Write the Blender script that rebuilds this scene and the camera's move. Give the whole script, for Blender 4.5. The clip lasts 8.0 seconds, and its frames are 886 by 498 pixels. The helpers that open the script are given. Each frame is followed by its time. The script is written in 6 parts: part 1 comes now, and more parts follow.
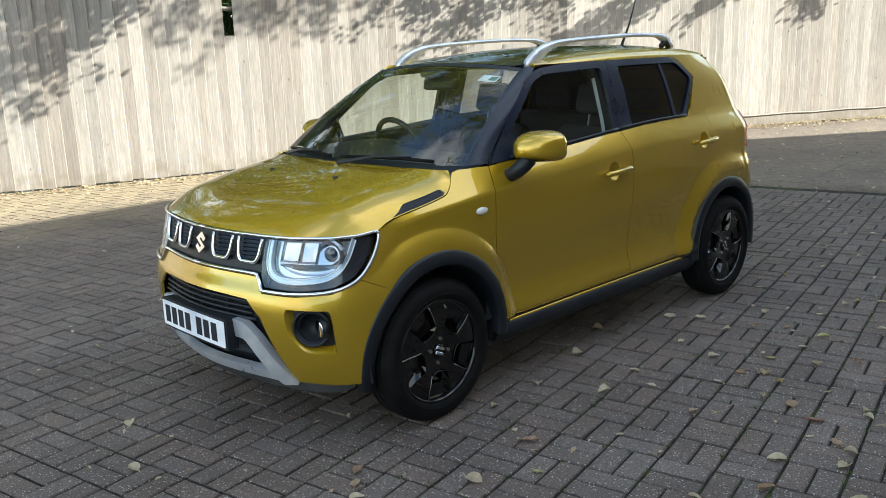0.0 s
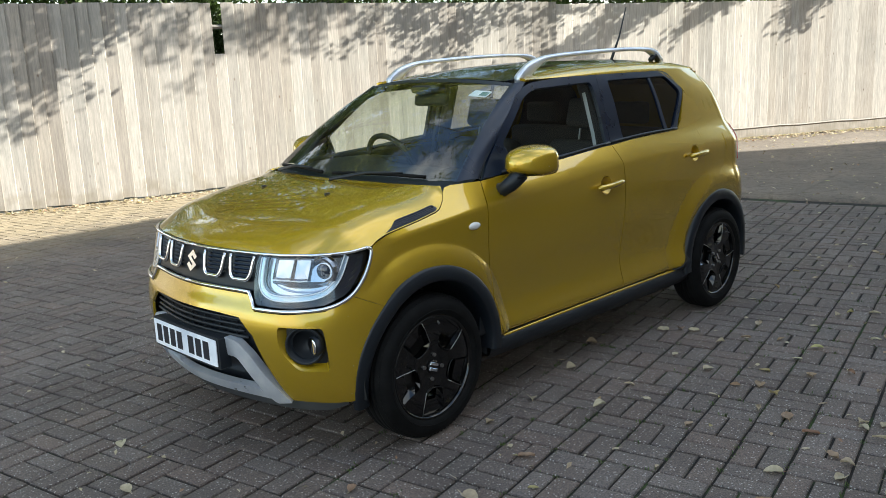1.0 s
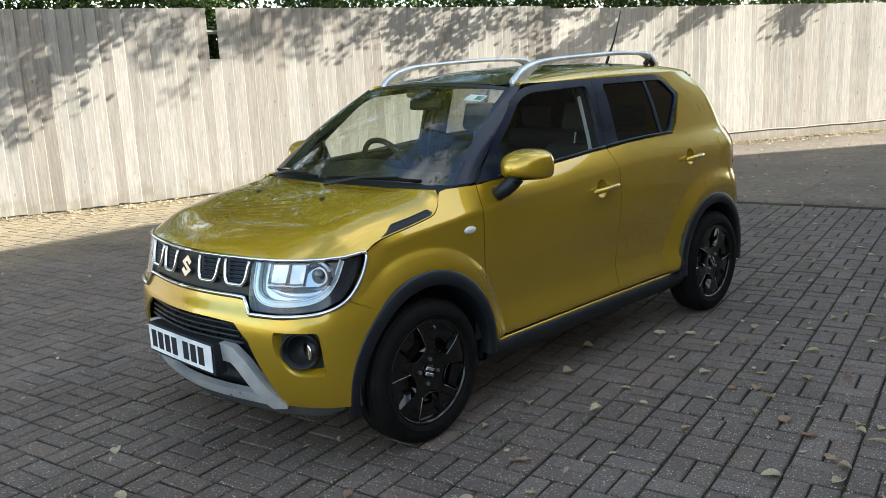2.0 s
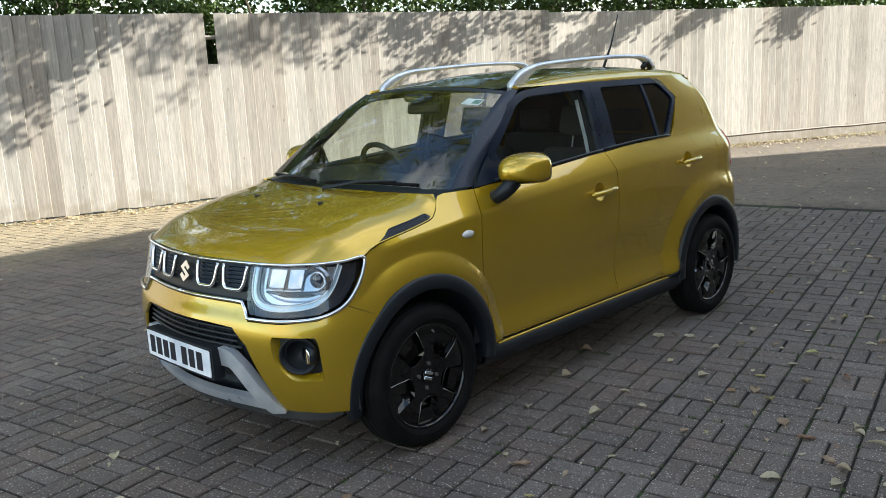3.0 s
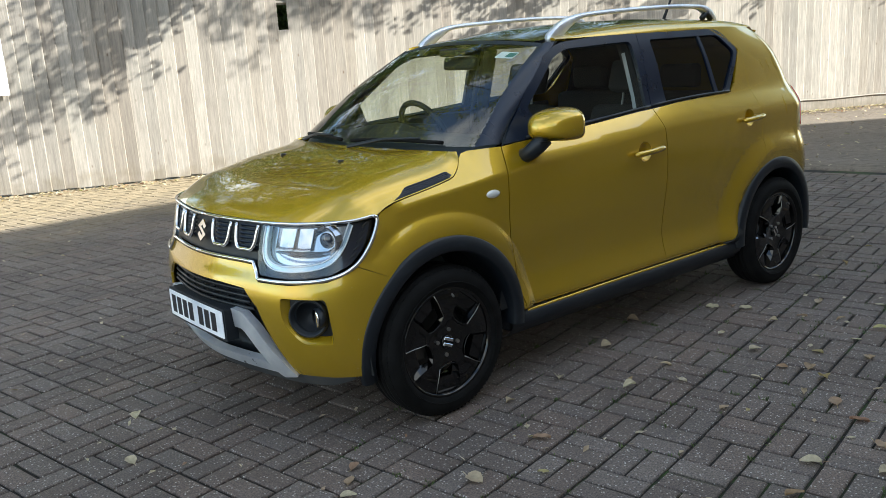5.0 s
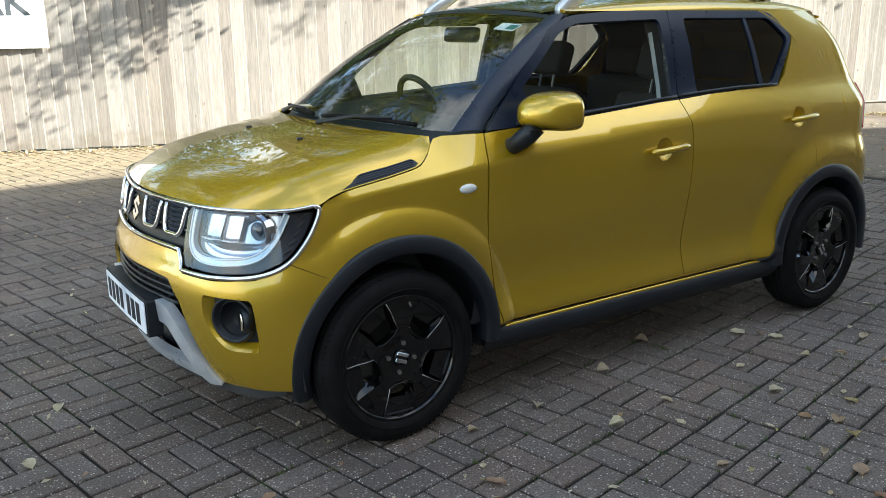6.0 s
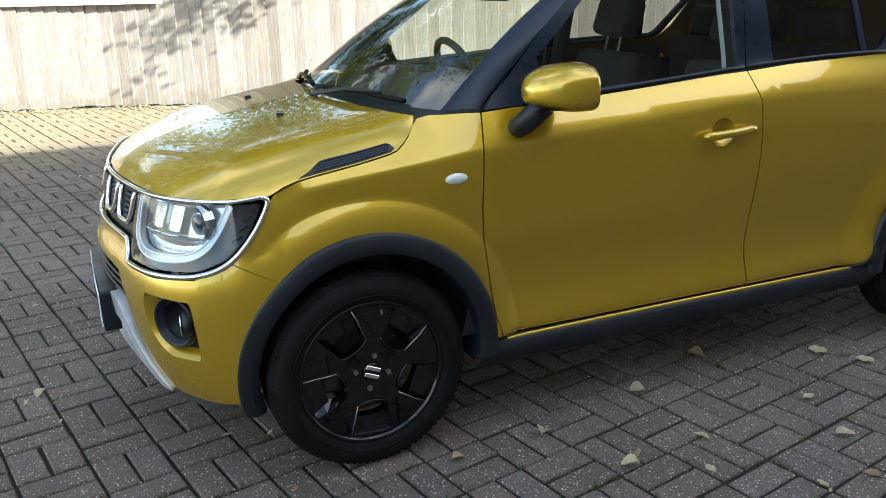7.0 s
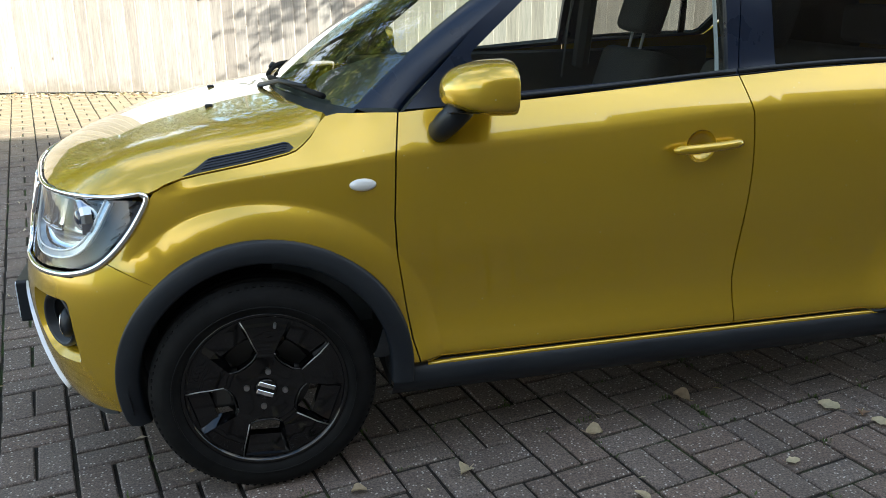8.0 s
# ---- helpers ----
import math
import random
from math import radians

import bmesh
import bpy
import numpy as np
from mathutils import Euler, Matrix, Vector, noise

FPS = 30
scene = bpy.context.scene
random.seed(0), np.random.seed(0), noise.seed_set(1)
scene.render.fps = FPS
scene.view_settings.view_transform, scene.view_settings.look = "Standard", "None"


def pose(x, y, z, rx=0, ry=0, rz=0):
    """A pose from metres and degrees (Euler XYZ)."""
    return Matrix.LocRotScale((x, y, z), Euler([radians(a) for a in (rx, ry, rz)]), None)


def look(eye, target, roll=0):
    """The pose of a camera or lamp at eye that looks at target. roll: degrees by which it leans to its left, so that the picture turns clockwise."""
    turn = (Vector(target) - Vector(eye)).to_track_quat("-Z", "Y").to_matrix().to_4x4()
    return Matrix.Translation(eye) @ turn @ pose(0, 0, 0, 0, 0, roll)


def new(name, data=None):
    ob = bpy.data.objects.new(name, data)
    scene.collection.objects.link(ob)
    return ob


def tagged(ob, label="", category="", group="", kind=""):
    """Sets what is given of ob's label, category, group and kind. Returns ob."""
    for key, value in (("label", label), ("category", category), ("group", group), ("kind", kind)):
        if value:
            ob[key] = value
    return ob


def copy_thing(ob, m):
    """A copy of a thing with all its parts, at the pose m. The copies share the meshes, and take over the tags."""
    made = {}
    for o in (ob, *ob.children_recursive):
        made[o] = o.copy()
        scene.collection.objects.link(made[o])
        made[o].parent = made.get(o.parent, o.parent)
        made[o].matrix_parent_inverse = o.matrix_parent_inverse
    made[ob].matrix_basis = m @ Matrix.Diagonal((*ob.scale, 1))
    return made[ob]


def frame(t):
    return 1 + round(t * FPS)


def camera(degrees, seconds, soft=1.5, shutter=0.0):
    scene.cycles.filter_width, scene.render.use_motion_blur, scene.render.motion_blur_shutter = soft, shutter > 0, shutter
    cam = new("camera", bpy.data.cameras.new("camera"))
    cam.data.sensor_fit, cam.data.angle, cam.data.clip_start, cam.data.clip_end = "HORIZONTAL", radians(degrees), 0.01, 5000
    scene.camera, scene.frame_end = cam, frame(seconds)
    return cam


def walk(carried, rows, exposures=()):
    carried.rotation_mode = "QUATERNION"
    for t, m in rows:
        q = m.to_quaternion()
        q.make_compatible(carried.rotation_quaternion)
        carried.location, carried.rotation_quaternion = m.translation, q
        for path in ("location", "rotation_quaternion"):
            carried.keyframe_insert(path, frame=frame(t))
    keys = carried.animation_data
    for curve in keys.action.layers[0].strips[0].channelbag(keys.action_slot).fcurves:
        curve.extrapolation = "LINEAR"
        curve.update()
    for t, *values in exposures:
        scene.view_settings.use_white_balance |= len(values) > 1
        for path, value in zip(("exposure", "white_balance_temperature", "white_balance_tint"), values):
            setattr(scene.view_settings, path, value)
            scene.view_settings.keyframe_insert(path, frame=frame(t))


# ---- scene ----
cam = camera(55.1, 8.0, soft=0.5)
PATH = [
    (0, (-2.314, -3.211, 1.537), (-0.964, -1.808, 1.078), -2.0),
    (0.5, (-2.315, -3.208, 1.535), (-0.95, -1.81, 1.106), -2.6),
    (1, (-2.309, -3.202, 1.535), (-0.94, -1.808, 1.111), -2.5),
    (1.5, (-2.304, -3.197, 1.533), (-0.929, -1.807, 1.113), -2.5),
    (3, (-2.3, -3.202, 1.532), (-0.919, -1.813, 1.127), -2.9),
    (3.5, (-2.295, -3.206, 1.532), (-0.912, -1.819, 1.126), -2.9),
    (4, (-2.261, -3.231, 1.519), (-0.882, -1.843, 1.107), -3.0),
    (4.5, (-2.163, -3.307, 1.476), (-0.854, -1.871, 1.001), -4.1),
    (4.7, (-2.102, -3.304, 1.461), (-0.861, -1.808, 0.991), -4.9),
    (5.8, (-1.535, -3.101, 1.405), (-0.385, -1.533, 0.937), -1.0),
    (6, (-1.389, -3.088, 1.394), (-0.309, -1.483, 0.888), -0.7),
    (6.5, (-1.057, -3.014, 1.382), (-0.251, -1.281, 0.793), -2.0),
    (7, (-0.724, -2.94, 1.406), (0.046, -1.195, 0.802), -1.2),
    (7.5, (-0.345, -2.948, 1.385), (0.292, -1.149, 0.785), -0.3),
    (8, (-0.029, -2.907, 1.374), (0.427, -1.059, 0.762), -0.5),
]
walk(cam, [(t, look(eye, target, roll)) for t, eye, target, roll in PATH], exposures=((0.0, 1.70, 6550, 2), (3.0, 1.60, 6550, 2), (4.5, 1.58, 6550, 2), (6.5, 1.94, 6550, 2), (8.0, 1.99, 6550, 2)))

# ---- light ----
SUN = Vector((0.539, -0.698, 0.469))            # towards the sun, behind the eye and to the right
world = bpy.data.worlds.new("daylight")
scene.world = world
world.use_nodes = True
wn = world.node_tree.nodes
sky = wn.new("ShaderNodeTexSky")
sky.sky_type, sky.sun_disc = "NISHITA", False
sky.sun_elevation, sky.sun_rotation = radians(28), radians(142)
sky.air_density, sky.dust_density, sky.ozone_density = 1.0, 0.7, 1.0
wn["Background"].inputs["Strength"].default_value = 0.15
wl = world.node_tree.links
# thin white cloud over the blue
cloud_at, cloud, cloud_edge, cloud_mix = wn.new("ShaderNodeTexCoord"), wn.new("ShaderNodeTexNoise"), wn.new("ShaderNodeValToRGB"), wn.new("ShaderNodeMix")
cloud.inputs["Scale"].default_value, cloud.inputs["Detail"].default_value, cloud.inputs["Roughness"].default_value = 2.6, 7, 0.58
wl.new(cloud_at.outputs["Generated"], cloud.inputs["Vector"])
cloud_edge.color_ramp.elements[0].position, cloud_edge.color_ramp.elements[1].position = 0.47, 0.63
wl.new(cloud.outputs["Fac"], cloud_edge.inputs[0])
cloud_mix.data_type = "RGBA"
wl.new(cloud_edge.outputs[0], cloud_mix.inputs[0])
wl.new(sky.outputs[0], cloud_mix.inputs[6])
cloud_mix.inputs[7].default_value = (5.4, 5.3, 5.2, 1)
wl.new(cloud_mix.outputs[2], wn["Background"].inputs[0])
sun = new("sun", bpy.data.lights.new("sun", "SUN"))
sun.data.energy, sun.data.angle, sun.data.color = 5.0, radians(0.53), (1.0, 0.955, 0.90)
sun.matrix_world = look((20, -26, 18), Vector((20, -26, 18)) - SUN)

# ---- materials ----
def material(name, base, rough=0.5, metal=0.0, coat=0.0, coat_rough=0.03):
    m = bpy.data.materials.new(name)
    m.use_nodes = True
    b = m.node_tree.nodes["Principled BSDF"]
    b.inputs["Base Color"].default_value = (*base, 1)
    b.inputs["Roughness"].default_value, b.inputs["Metallic"].default_value = rough, metal
    b.inputs["Coat Weight"].default_value, b.inputs["Coat Roughness"].default_value = coat, coat_rough
    return m, m.node_tree.nodes, m.node_tree.links, b


def coords(n, l, scale=(1, 1, 1), kind="Object", shift=None):
    tc, mp = n.new("ShaderNodeTexCoord"), n.new("ShaderNodeMapping")
    mp.inputs["Scale"].default_value = scale
    l.new(tc.outputs[kind], mp.inputs["Vector"])
    if shift:
        l.new(shift, mp.inputs["Location"])
    return mp.outputs[0]


def noise_tex(n, l, vec, scale, detail=4, rough=0.55):
    t = n.new("ShaderNodeTexNoise")
    t.inputs["Scale"].default_value, t.inputs["Detail"].default_value, t.inputs["Roughness"].default_value = scale, detail, rough
    l.new(vec, t.inputs["Vector"])
    return t.outputs["Fac"]


def ramp(n, l, fac, *stops):
    r = n.new("ShaderNodeValToRGB")
    e = r.color_ramp.elements
    while len(e) < len(stops):
        e.new(0.5)
    for el, (p, c) in zip(e, stops):
        el.position, el.color = p, (*c, 1) if len(c) == 3 else c
    l.new(fac, r.inputs[0])
    return r.outputs[0]


def blend(n, l, fac, a, b, mode="MIX"):
    x = n.new("ShaderNodeMix")
    x.data_type, x.blend_type = "RGBA", mode
    for sock, v in ((x.inputs[0], fac), (x.inputs[6], a), (x.inputs[7], b)):
        if isinstance(v, (int, float)):
            sock.default_value = v
        elif isinstance(v, tuple):
            sock.default_value = (*v, 1)
        else:
            l.new(v, sock)
    return x.outputs[2]


def bump(n, l, b, height, strength, dist=0.01, slot="Normal"):
    x = n.new("ShaderNodeBump")
    x.inputs["Strength"].default_value, x.inputs["Distance"].default_value = strength, dist
    l.new(height, x.inputs["Height"])
    l.new(x.outputs[0], b.inputs[slot])


def grey(v):
    return (v, v, v)


def mat_paint():
    m, n, l, b = material("golden_paint", (0.55, 0.33, 0.012), 0.27, 0.6, 1.0, 0.01)
    b.inputs["Coat IOR"].default_value = 1.62
    v = coords(n, l)
    flake = noise_tex(n, l, v, 900, 2)
    c = blend(n, l, ramp(n, l, flake, (0.35, grey(0)), (0.7, grey(1))), (0.500, 0.318, 0.013), (0.66, 0.434, 0.019))
    # dried rain spots and dust
    vor = n.new("ShaderNodeTexVoronoi")
    vor.inputs["Scale"].default_value = 42
    l.new(v, vor.inputs["Vector"])
    rare = n.new("ShaderNodeTexWhiteNoise")
    l.new(vor.outputs["Color"], rare.inputs["Vector"])
    spot = blend(n, l, 1.0, ramp(n, l, vor.outputs["Distance"], (0.05, grey(0.8)), (0.13, grey(0))), ramp(n, l, rare.outputs["Value"], (0.86, grey(0)), (0.95, grey(1))), "MULTIPLY")
    c = blend(n, l, spot, c, (0.62, 0.54, 0.30))
    l.new(c, b.inputs["Base Color"])
    dust = noise_tex(n, l, v, 5, 5)
    l.new(ramp(n, l, dust, (0.3, grey(0.015)), (0.75, grey(0.05))), b.inputs["Coat Roughness"])
    return m


def mat_plastic(name, base=0.018, rough=0.55, grain=700, strength=0.15, spec=0.22, blue=1.0):
    m, n, l, b = material(name, (base * 0.95, base, base * 1.08), rough)
    v = coords(n, l)
    g = noise_tex(n, l, v, grain, 2)
    w = noise_tex(n, l, v, 6, 5)
    l.new(ramp(n, l, w, (0.3, grey(rough - 0.07)), (0.7, grey(rough + 0.1))), b.inputs["Roughness"])
    l.new(blend(n, l, ramp(n, l, w, (0.35, grey(0)), (0.8, grey(1))), (base * 0.9 / blue, base * 0.95, base * 1.05 * blue), (base * 1.5 / blue, base * 1.5, base * 1.5 * blue)), b.inputs["Base Color"])
    b.inputs["Specular IOR Level"].default_value = spec
    bump(n, l, b, g, strength, 0.001)
    return m


def mat_rubber():
    m, n, l, b = material("tyre_rubber", grey(0.012), 0.75)
    v = coords(n, l)
    w = noise_tex(n, l, v, 14, 6)
    b.inputs["Specular IOR Level"].default_value = 0.16
    l.new(ramp(n, l, w, (0.3, grey(0.004)), (0.72, (0.0100, 0.0101, 0.0102))), b.inputs["Base Color"])
    bump(n, l, b, noise_tex(n, l, v, 400, 2), 0.2, 0.001)
    return m


def mat_glass(name, tint, gloss_ior=1.5):
    m = bpy.data.materials.new(name)
    m.use_nodes = True
    n, l = m.node_tree.nodes, m.node_tree.links
    n.remove(n["Principled BSDF"])
    t, g, f, x = n.new("ShaderNodeBsdfTransparent"), n.new("ShaderNodeBsdfGlossy"), n.new("ShaderNodeLayerWeight"), n.new("ShaderNodeMixShader")
    p5, ma = n.new("ShaderNodeMath"), n.new("ShaderNodeMath")
    p5.operation, ma.operation = "POWER", "MULTIPLY_ADD"
    r0 = ((gloss_ior - 1) / (gloss_ior + 1)) ** 2 * 2.2      # both faces of the pane
    p5.inputs[1].default_value, ma.inputs[1].default_value, ma.inputs[2].default_value = 5.0, 1 - r0, r0
    f.inputs["Blend"].default_value = 0.5
    l.new(f.outputs["Facing"], p5.inputs[0]), l.new(p5.outputs[0], ma.inputs[0])
    t.inputs[0].default_value = (*tint, 1)
    g.inputs["Roughness"].default_value = 0.0
    l.new(ma.outputs[0], x.inputs[0]), l.new(t.outputs[0], x.inputs[1]), l.new(g.outputs[0], x.inputs[2])
    l.new(x.outputs[0], n["Material Output"].inputs["Surface"])
    return m


def fract_of(n, l, value, whole):
    """A value as a share of the whole, for a ramp."""
    d = n.new("ShaderNodeMath")
    d.operation, d.inputs[1].default_value, d.use_clamp = "DIVIDE", whole, True
    l.new(value, d.inputs[0])
    return d.outputs[0]


def mat_paver():
    m, n, l, b = material("concrete_paver", grey(0.12), 0.85)
    info = n.new("ShaderNodeObjectInfo")
    geo = n.new("ShaderNodeNewGeometry")
    pick = n.new("ShaderNodeMath")
    pick.operation = "ADD"
    l.new(info.outputs["Random"], pick.inputs[0]), l.new(geo.outputs["Random Per Island"], pick.inputs[1])
    fr = n.new("ShaderNodeMath")
    fr.operation = "FRACT"
    l.new(pick.outputs[0], fr.inputs[0])
    tone = ramp(n, l, fr.outputs[0], (0.0, (0.120, 0.093, 0.079)), (0.3, (0.135, 0.108, 0.093)), (0.5, (0.152, 0.114, 0.095)), (0.62, (0.124, 0.101, 0.088)), (0.82, (0.156, 0.128, 0.112)), (1.0, (0.128, 0.103, 0.090)))
    v = coords(n, l, kind="Generated")
    tc = n.new("ShaderNodeNewGeometry")
    p = tc.outputs["Position"]
    stain = noise_tex(n, l, p, 1.3, 6, 0.6)
    c = blend(n, l, 1.0, tone, ramp(n, l, stain, (0.3, grey(0.66)), (0.7, grey(1.2))), "MULTIPLY")
    grit = noise_tex(n, l, p, 160, 3, 0.6)
    c = blend(n, l, 1.0, c, ramp(n, l, grit, (0.32, grey(0.36)), (0.68, grey(1.58))), "MULTIPLY")
    vor = n.new("ShaderNodeTexVoronoi")
    vor.inputs["Scale"].default_value = 105
    l.new(p, vor.inputs["Vector"])
    dot = ramp(n, l, vor.outputs["Distance"], (0.18, grey(1)), (0.40, grey(0)))
    rare = n.new("ShaderNodeTexWhiteNoise")
    l.new(vor.outputs["Color"], rare.inputs["Vector"])
    few = ramp(n, l, rare.outputs["Value"], (0.64, grey(0)), (0.90, grey(1)))
    speck = blend(n, l, 1.0, dot, few, "MULTIPLY")
    c = blend(n, l, speck, c, (0.54, 0.51, 0.47))
    # sandy dirt blotches along the fence, also painting in the sunlit strip's warm tan
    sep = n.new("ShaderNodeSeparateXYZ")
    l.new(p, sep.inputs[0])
    dirt_and_sun = n.new("ShaderNodeMath")
    dirt_and_sun.operation, dirt_and_sun.inputs[1].default_value = "MULTIPLY_ADD", 3.2
    l.new(noise_tex(n, l, p, 1.6, 6, 0.68), dirt_and_sun.inputs[0])
    l.new(sep.outputs[1], dirt_and_sun.inputs[2])
    c = blend(n, l, ramp(n, l, fract_of(n, l, dirt_and_sun.outputs[0], 10.0), (0.58, grey(0)), (0.80, grey(0.75))), c, (0.270, 0.212, 0.128))
    moss = noise_tex(n, l, p, 2.4, 5, 0.7)
    c = blend(n, l, ramp(n, l, moss, (0.64, grey(0)), (0.78, grey(0.4))), c, (0.06, 0.075, 0.035))
    l.new(c, b.inputs["Base Color"])
    l.new(ramp(n, l, grit, (0.3, grey(0.7)), (0.7, grey(0.95))), b.inputs["Roughness"])
    bump(n, l, b, noise_tex(n, l, p, 260, 4, 0.7), 0.5, 0.004)
    return m


def mat_joint():
    m, n, l, b = material("joint_sand", (0.03, 0.027, 0.022), 0.95)
    p = n.new("ShaderNodeNewGeometry").outputs["Position"]
    moss = noise_tex(n, l, p, 1.1, 6, 0.72)
    c = blend(n, l, ramp(n, l, moss, (0.52, grey(0)), (0.62, grey(1))), (0.014, 0.0115, 0.009), (0.034, 0.066, 0.011))
    l.new(c, b.inputs["Base Color"])
    bump(n, l, b, noise_tex(n, l, p, 220, 4), 0.8, 0.006)
    return m


def mat_tarmac():
    m, n, l, b = material("tarmac", grey(0.07), 0.9)
    p = n.new("ShaderNodeNewGeometry").outputs["Position"]
    a = noise_tex(n, l, p, 0.8, 6, 0.65)
    g = noise_tex(n, l, p, 140, 3, 0.7)
    c = ramp(n, l, a, (0.28, (0.142, 0.114, 0.092)), (0.55, (0.192, 0.156, 0.124)), (0.75, (0.28, 0.222, 0.165)))
    c = blend(n, l, 1.0, c, ramp(n, l, g, (0.3, grey(0.6)), (0.72, grey(1.35))), "MULTIPLY")
    spots = noise_tex(n, l, p, 9, 5, 0.75)
    c = blend(n, l, ramp(n, l, spots, (0.50, grey(0)), (0.62, grey(0.65))), c, (0.085, 0.072, 0.06))
    vor = n.new("ShaderNodeTexVoronoi")
    vor.feature = "DISTANCE_TO_EDGE"
    vor.inputs["Scale"].default_value = 0.28
    l.new(p, vor.inputs["Vector"])
    c = blend(n, l, ramp(n, l, vor.outputs["Distance"], (0.002, grey(0.28)), (0.006, grey(0))), c, (0.05, 0.045, 0.04))
    l.new(c, b.inputs["Base Color"])
    bump(n, l, b, g, 0.6, 0.006)
    return m


def mat_fence(name, pale):
    m, n, l, b = material(name, (0.5, 0.44, 0.36), 0.85)
    info = n.new("ShaderNodeObjectInfo")
    v3 = n.new("ShaderNodeCombineXYZ")
    mul = n.new("ShaderNodeMath")
    mul.operation, mul.inputs[1].default_value = "MULTIPLY", 37.0
    l.new(info.outputs["Random"], mul.inputs[0])
    l.new(mul.outputs[0], v3.inputs[0]), l.new(mul.outputs[0], v3.inputs[2])
    v = coords(n, l, (14, 14, 0.9), shift=v3.outputs[0])
    grain = noise_tex(n, l, v, 3.2, 6, 0.65)
    fine = noise_tex(n, l, coords(n, l, (60, 60, 1.6), shift=v3.outputs[0]), 4, 4, 0.6)
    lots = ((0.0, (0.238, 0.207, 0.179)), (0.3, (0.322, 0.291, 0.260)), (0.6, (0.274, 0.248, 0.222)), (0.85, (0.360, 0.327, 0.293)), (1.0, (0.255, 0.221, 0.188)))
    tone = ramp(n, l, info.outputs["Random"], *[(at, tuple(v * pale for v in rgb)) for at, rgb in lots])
    c = blend(n, l, 1.0, tone, ramp(n, l, grain, (0.3, grey(0.72)), (0.62, grey(1.10))), "MULTIPLY")
    c = blend(n, l, 1.0, c, ramp(n, l, fine, (0.28, grey(0.80)), (0.66, grey(1.10))), "MULTIPLY")
    # knots
    vor = n.new("ShaderNodeTexVoronoi")
    vor.inputs["Scale"].default_value = 1.0
    l.new(coords(n, l, (8.0, 8.0, 4.2), shift=v3.outputs[0]), vor.inputs["Vector"])
    some = n.new("ShaderNodeTexWhiteNoise")
    l.new(vor.outputs["Color"], some.inputs["Vector"])
    knot = blend(n, l, 1.0, ramp(n, l, vor.outputs["Distance"], (0.03, grey(0.9)), (0.12, grey(0.0))), ramp(n, l, some.outputs["Value"], (0.45, grey(0.0)), (0.9, grey(1.0))), "MULTIPLY")
    c = blend(n, l, knot, c, (0.11, 0.07, 0.045))
    # damp foot of the boards and grey-green weathering, of its own blotchy shape
    p = n.new("ShaderNodeNewGeometry").outputs["Position"]
    sep = n.new("ShaderNodeSeparateXYZ")
    l.new(p, sep.inputs[0])
    edge = n.new("ShaderNodeMath")
    edge.operation = "MULTIPLY_ADD"
    edge.inputs[1].default_value = 0.9
    l.new(noise_tex(n, l, p, 5, 4), edge.inputs[0])
    l.new(sep.outputs[2], edge.inputs[2])
    wet = ramp(n, l, edge.outputs[0], (0.42, grey(0.55)), (0.66, grey(0)))
    c = blend(n, l, wet, c, (0.16, 0.13, 0.09))
    blot = noise_tex(n, l, p, 1.1, 5, 0.6)
    c = blend(n, l, ramp(n, l, blot, (0.52, grey(0)), (0.75, grey(0.35))), c, (0.21, 0.21, 0.19))
    l.new(c, b.inputs["Base Color"])
    bump(n, l, b, fine, 0.3, 0.004)
    return m


def mat_leaf(name, *tones, gloss=0.5):
    m, n, l, b = material(name, tones[0], gloss)
    geo = n.new("ShaderNodeNewGeometry")
    info = n.new("ShaderNodeObjectInfo")
    add = n.new("ShaderNodeMath")
    add.operation = "ADD"
    l.new(geo.outputs["Random Per Island"], add.inputs[0]), l.new(info.outputs["Random"], add.inputs[1])
    fr = n.new("ShaderNodeMath")
    fr.operation = "FRACT"
    l.new(add.outputs[0], fr.inputs[0])
    c = ramp(n, l, fr.outputs[0], *[(i / max(1, len(tones) - 1), t) for i, t in enumerate(tones)])
    w = noise_tex(n, l, coords(n, l), 60, 4)
    c = blend(n, l, 1.0, c, ramp(n, l, w, (0.3, grey(0.75)), (0.7, grey(1.15))), "MULTIPLY")
    l.new(c, b.inputs["Base Color"])
    b.inputs["Subsurface Weight"].default_value = 0.0
    tr, mx = n.new("ShaderNodeBsdfTranslucent"), n.new("ShaderNodeMixShader")
    l.new(c, tr.inputs[0])
    mx.inputs[0].default_value = 0.35
    l.new(b.outputs[0], mx.inputs[1]), l.new(tr.outputs[0], mx.inputs[2])
    l.new(mx.outputs[0], n["Material Output"].inputs["Surface"])
    return m


def mat_bark():
    m, n, l, b = material("bark", (0.12, 0.09, 0.065), 0.9)
    v = coords(n, l, (6, 6, 1.2))
    g = noise_tex(n, l, v, 5, 6, 0.7)
    l.new(ramp(n, l, g, (0.3, (0.05, 0.04, 0.03)), (0.7, (0.17, 0.135, 0.10))), b.inputs["Base Color"])
    bump(n, l, b, g, 0.8, 0.03)
    return m


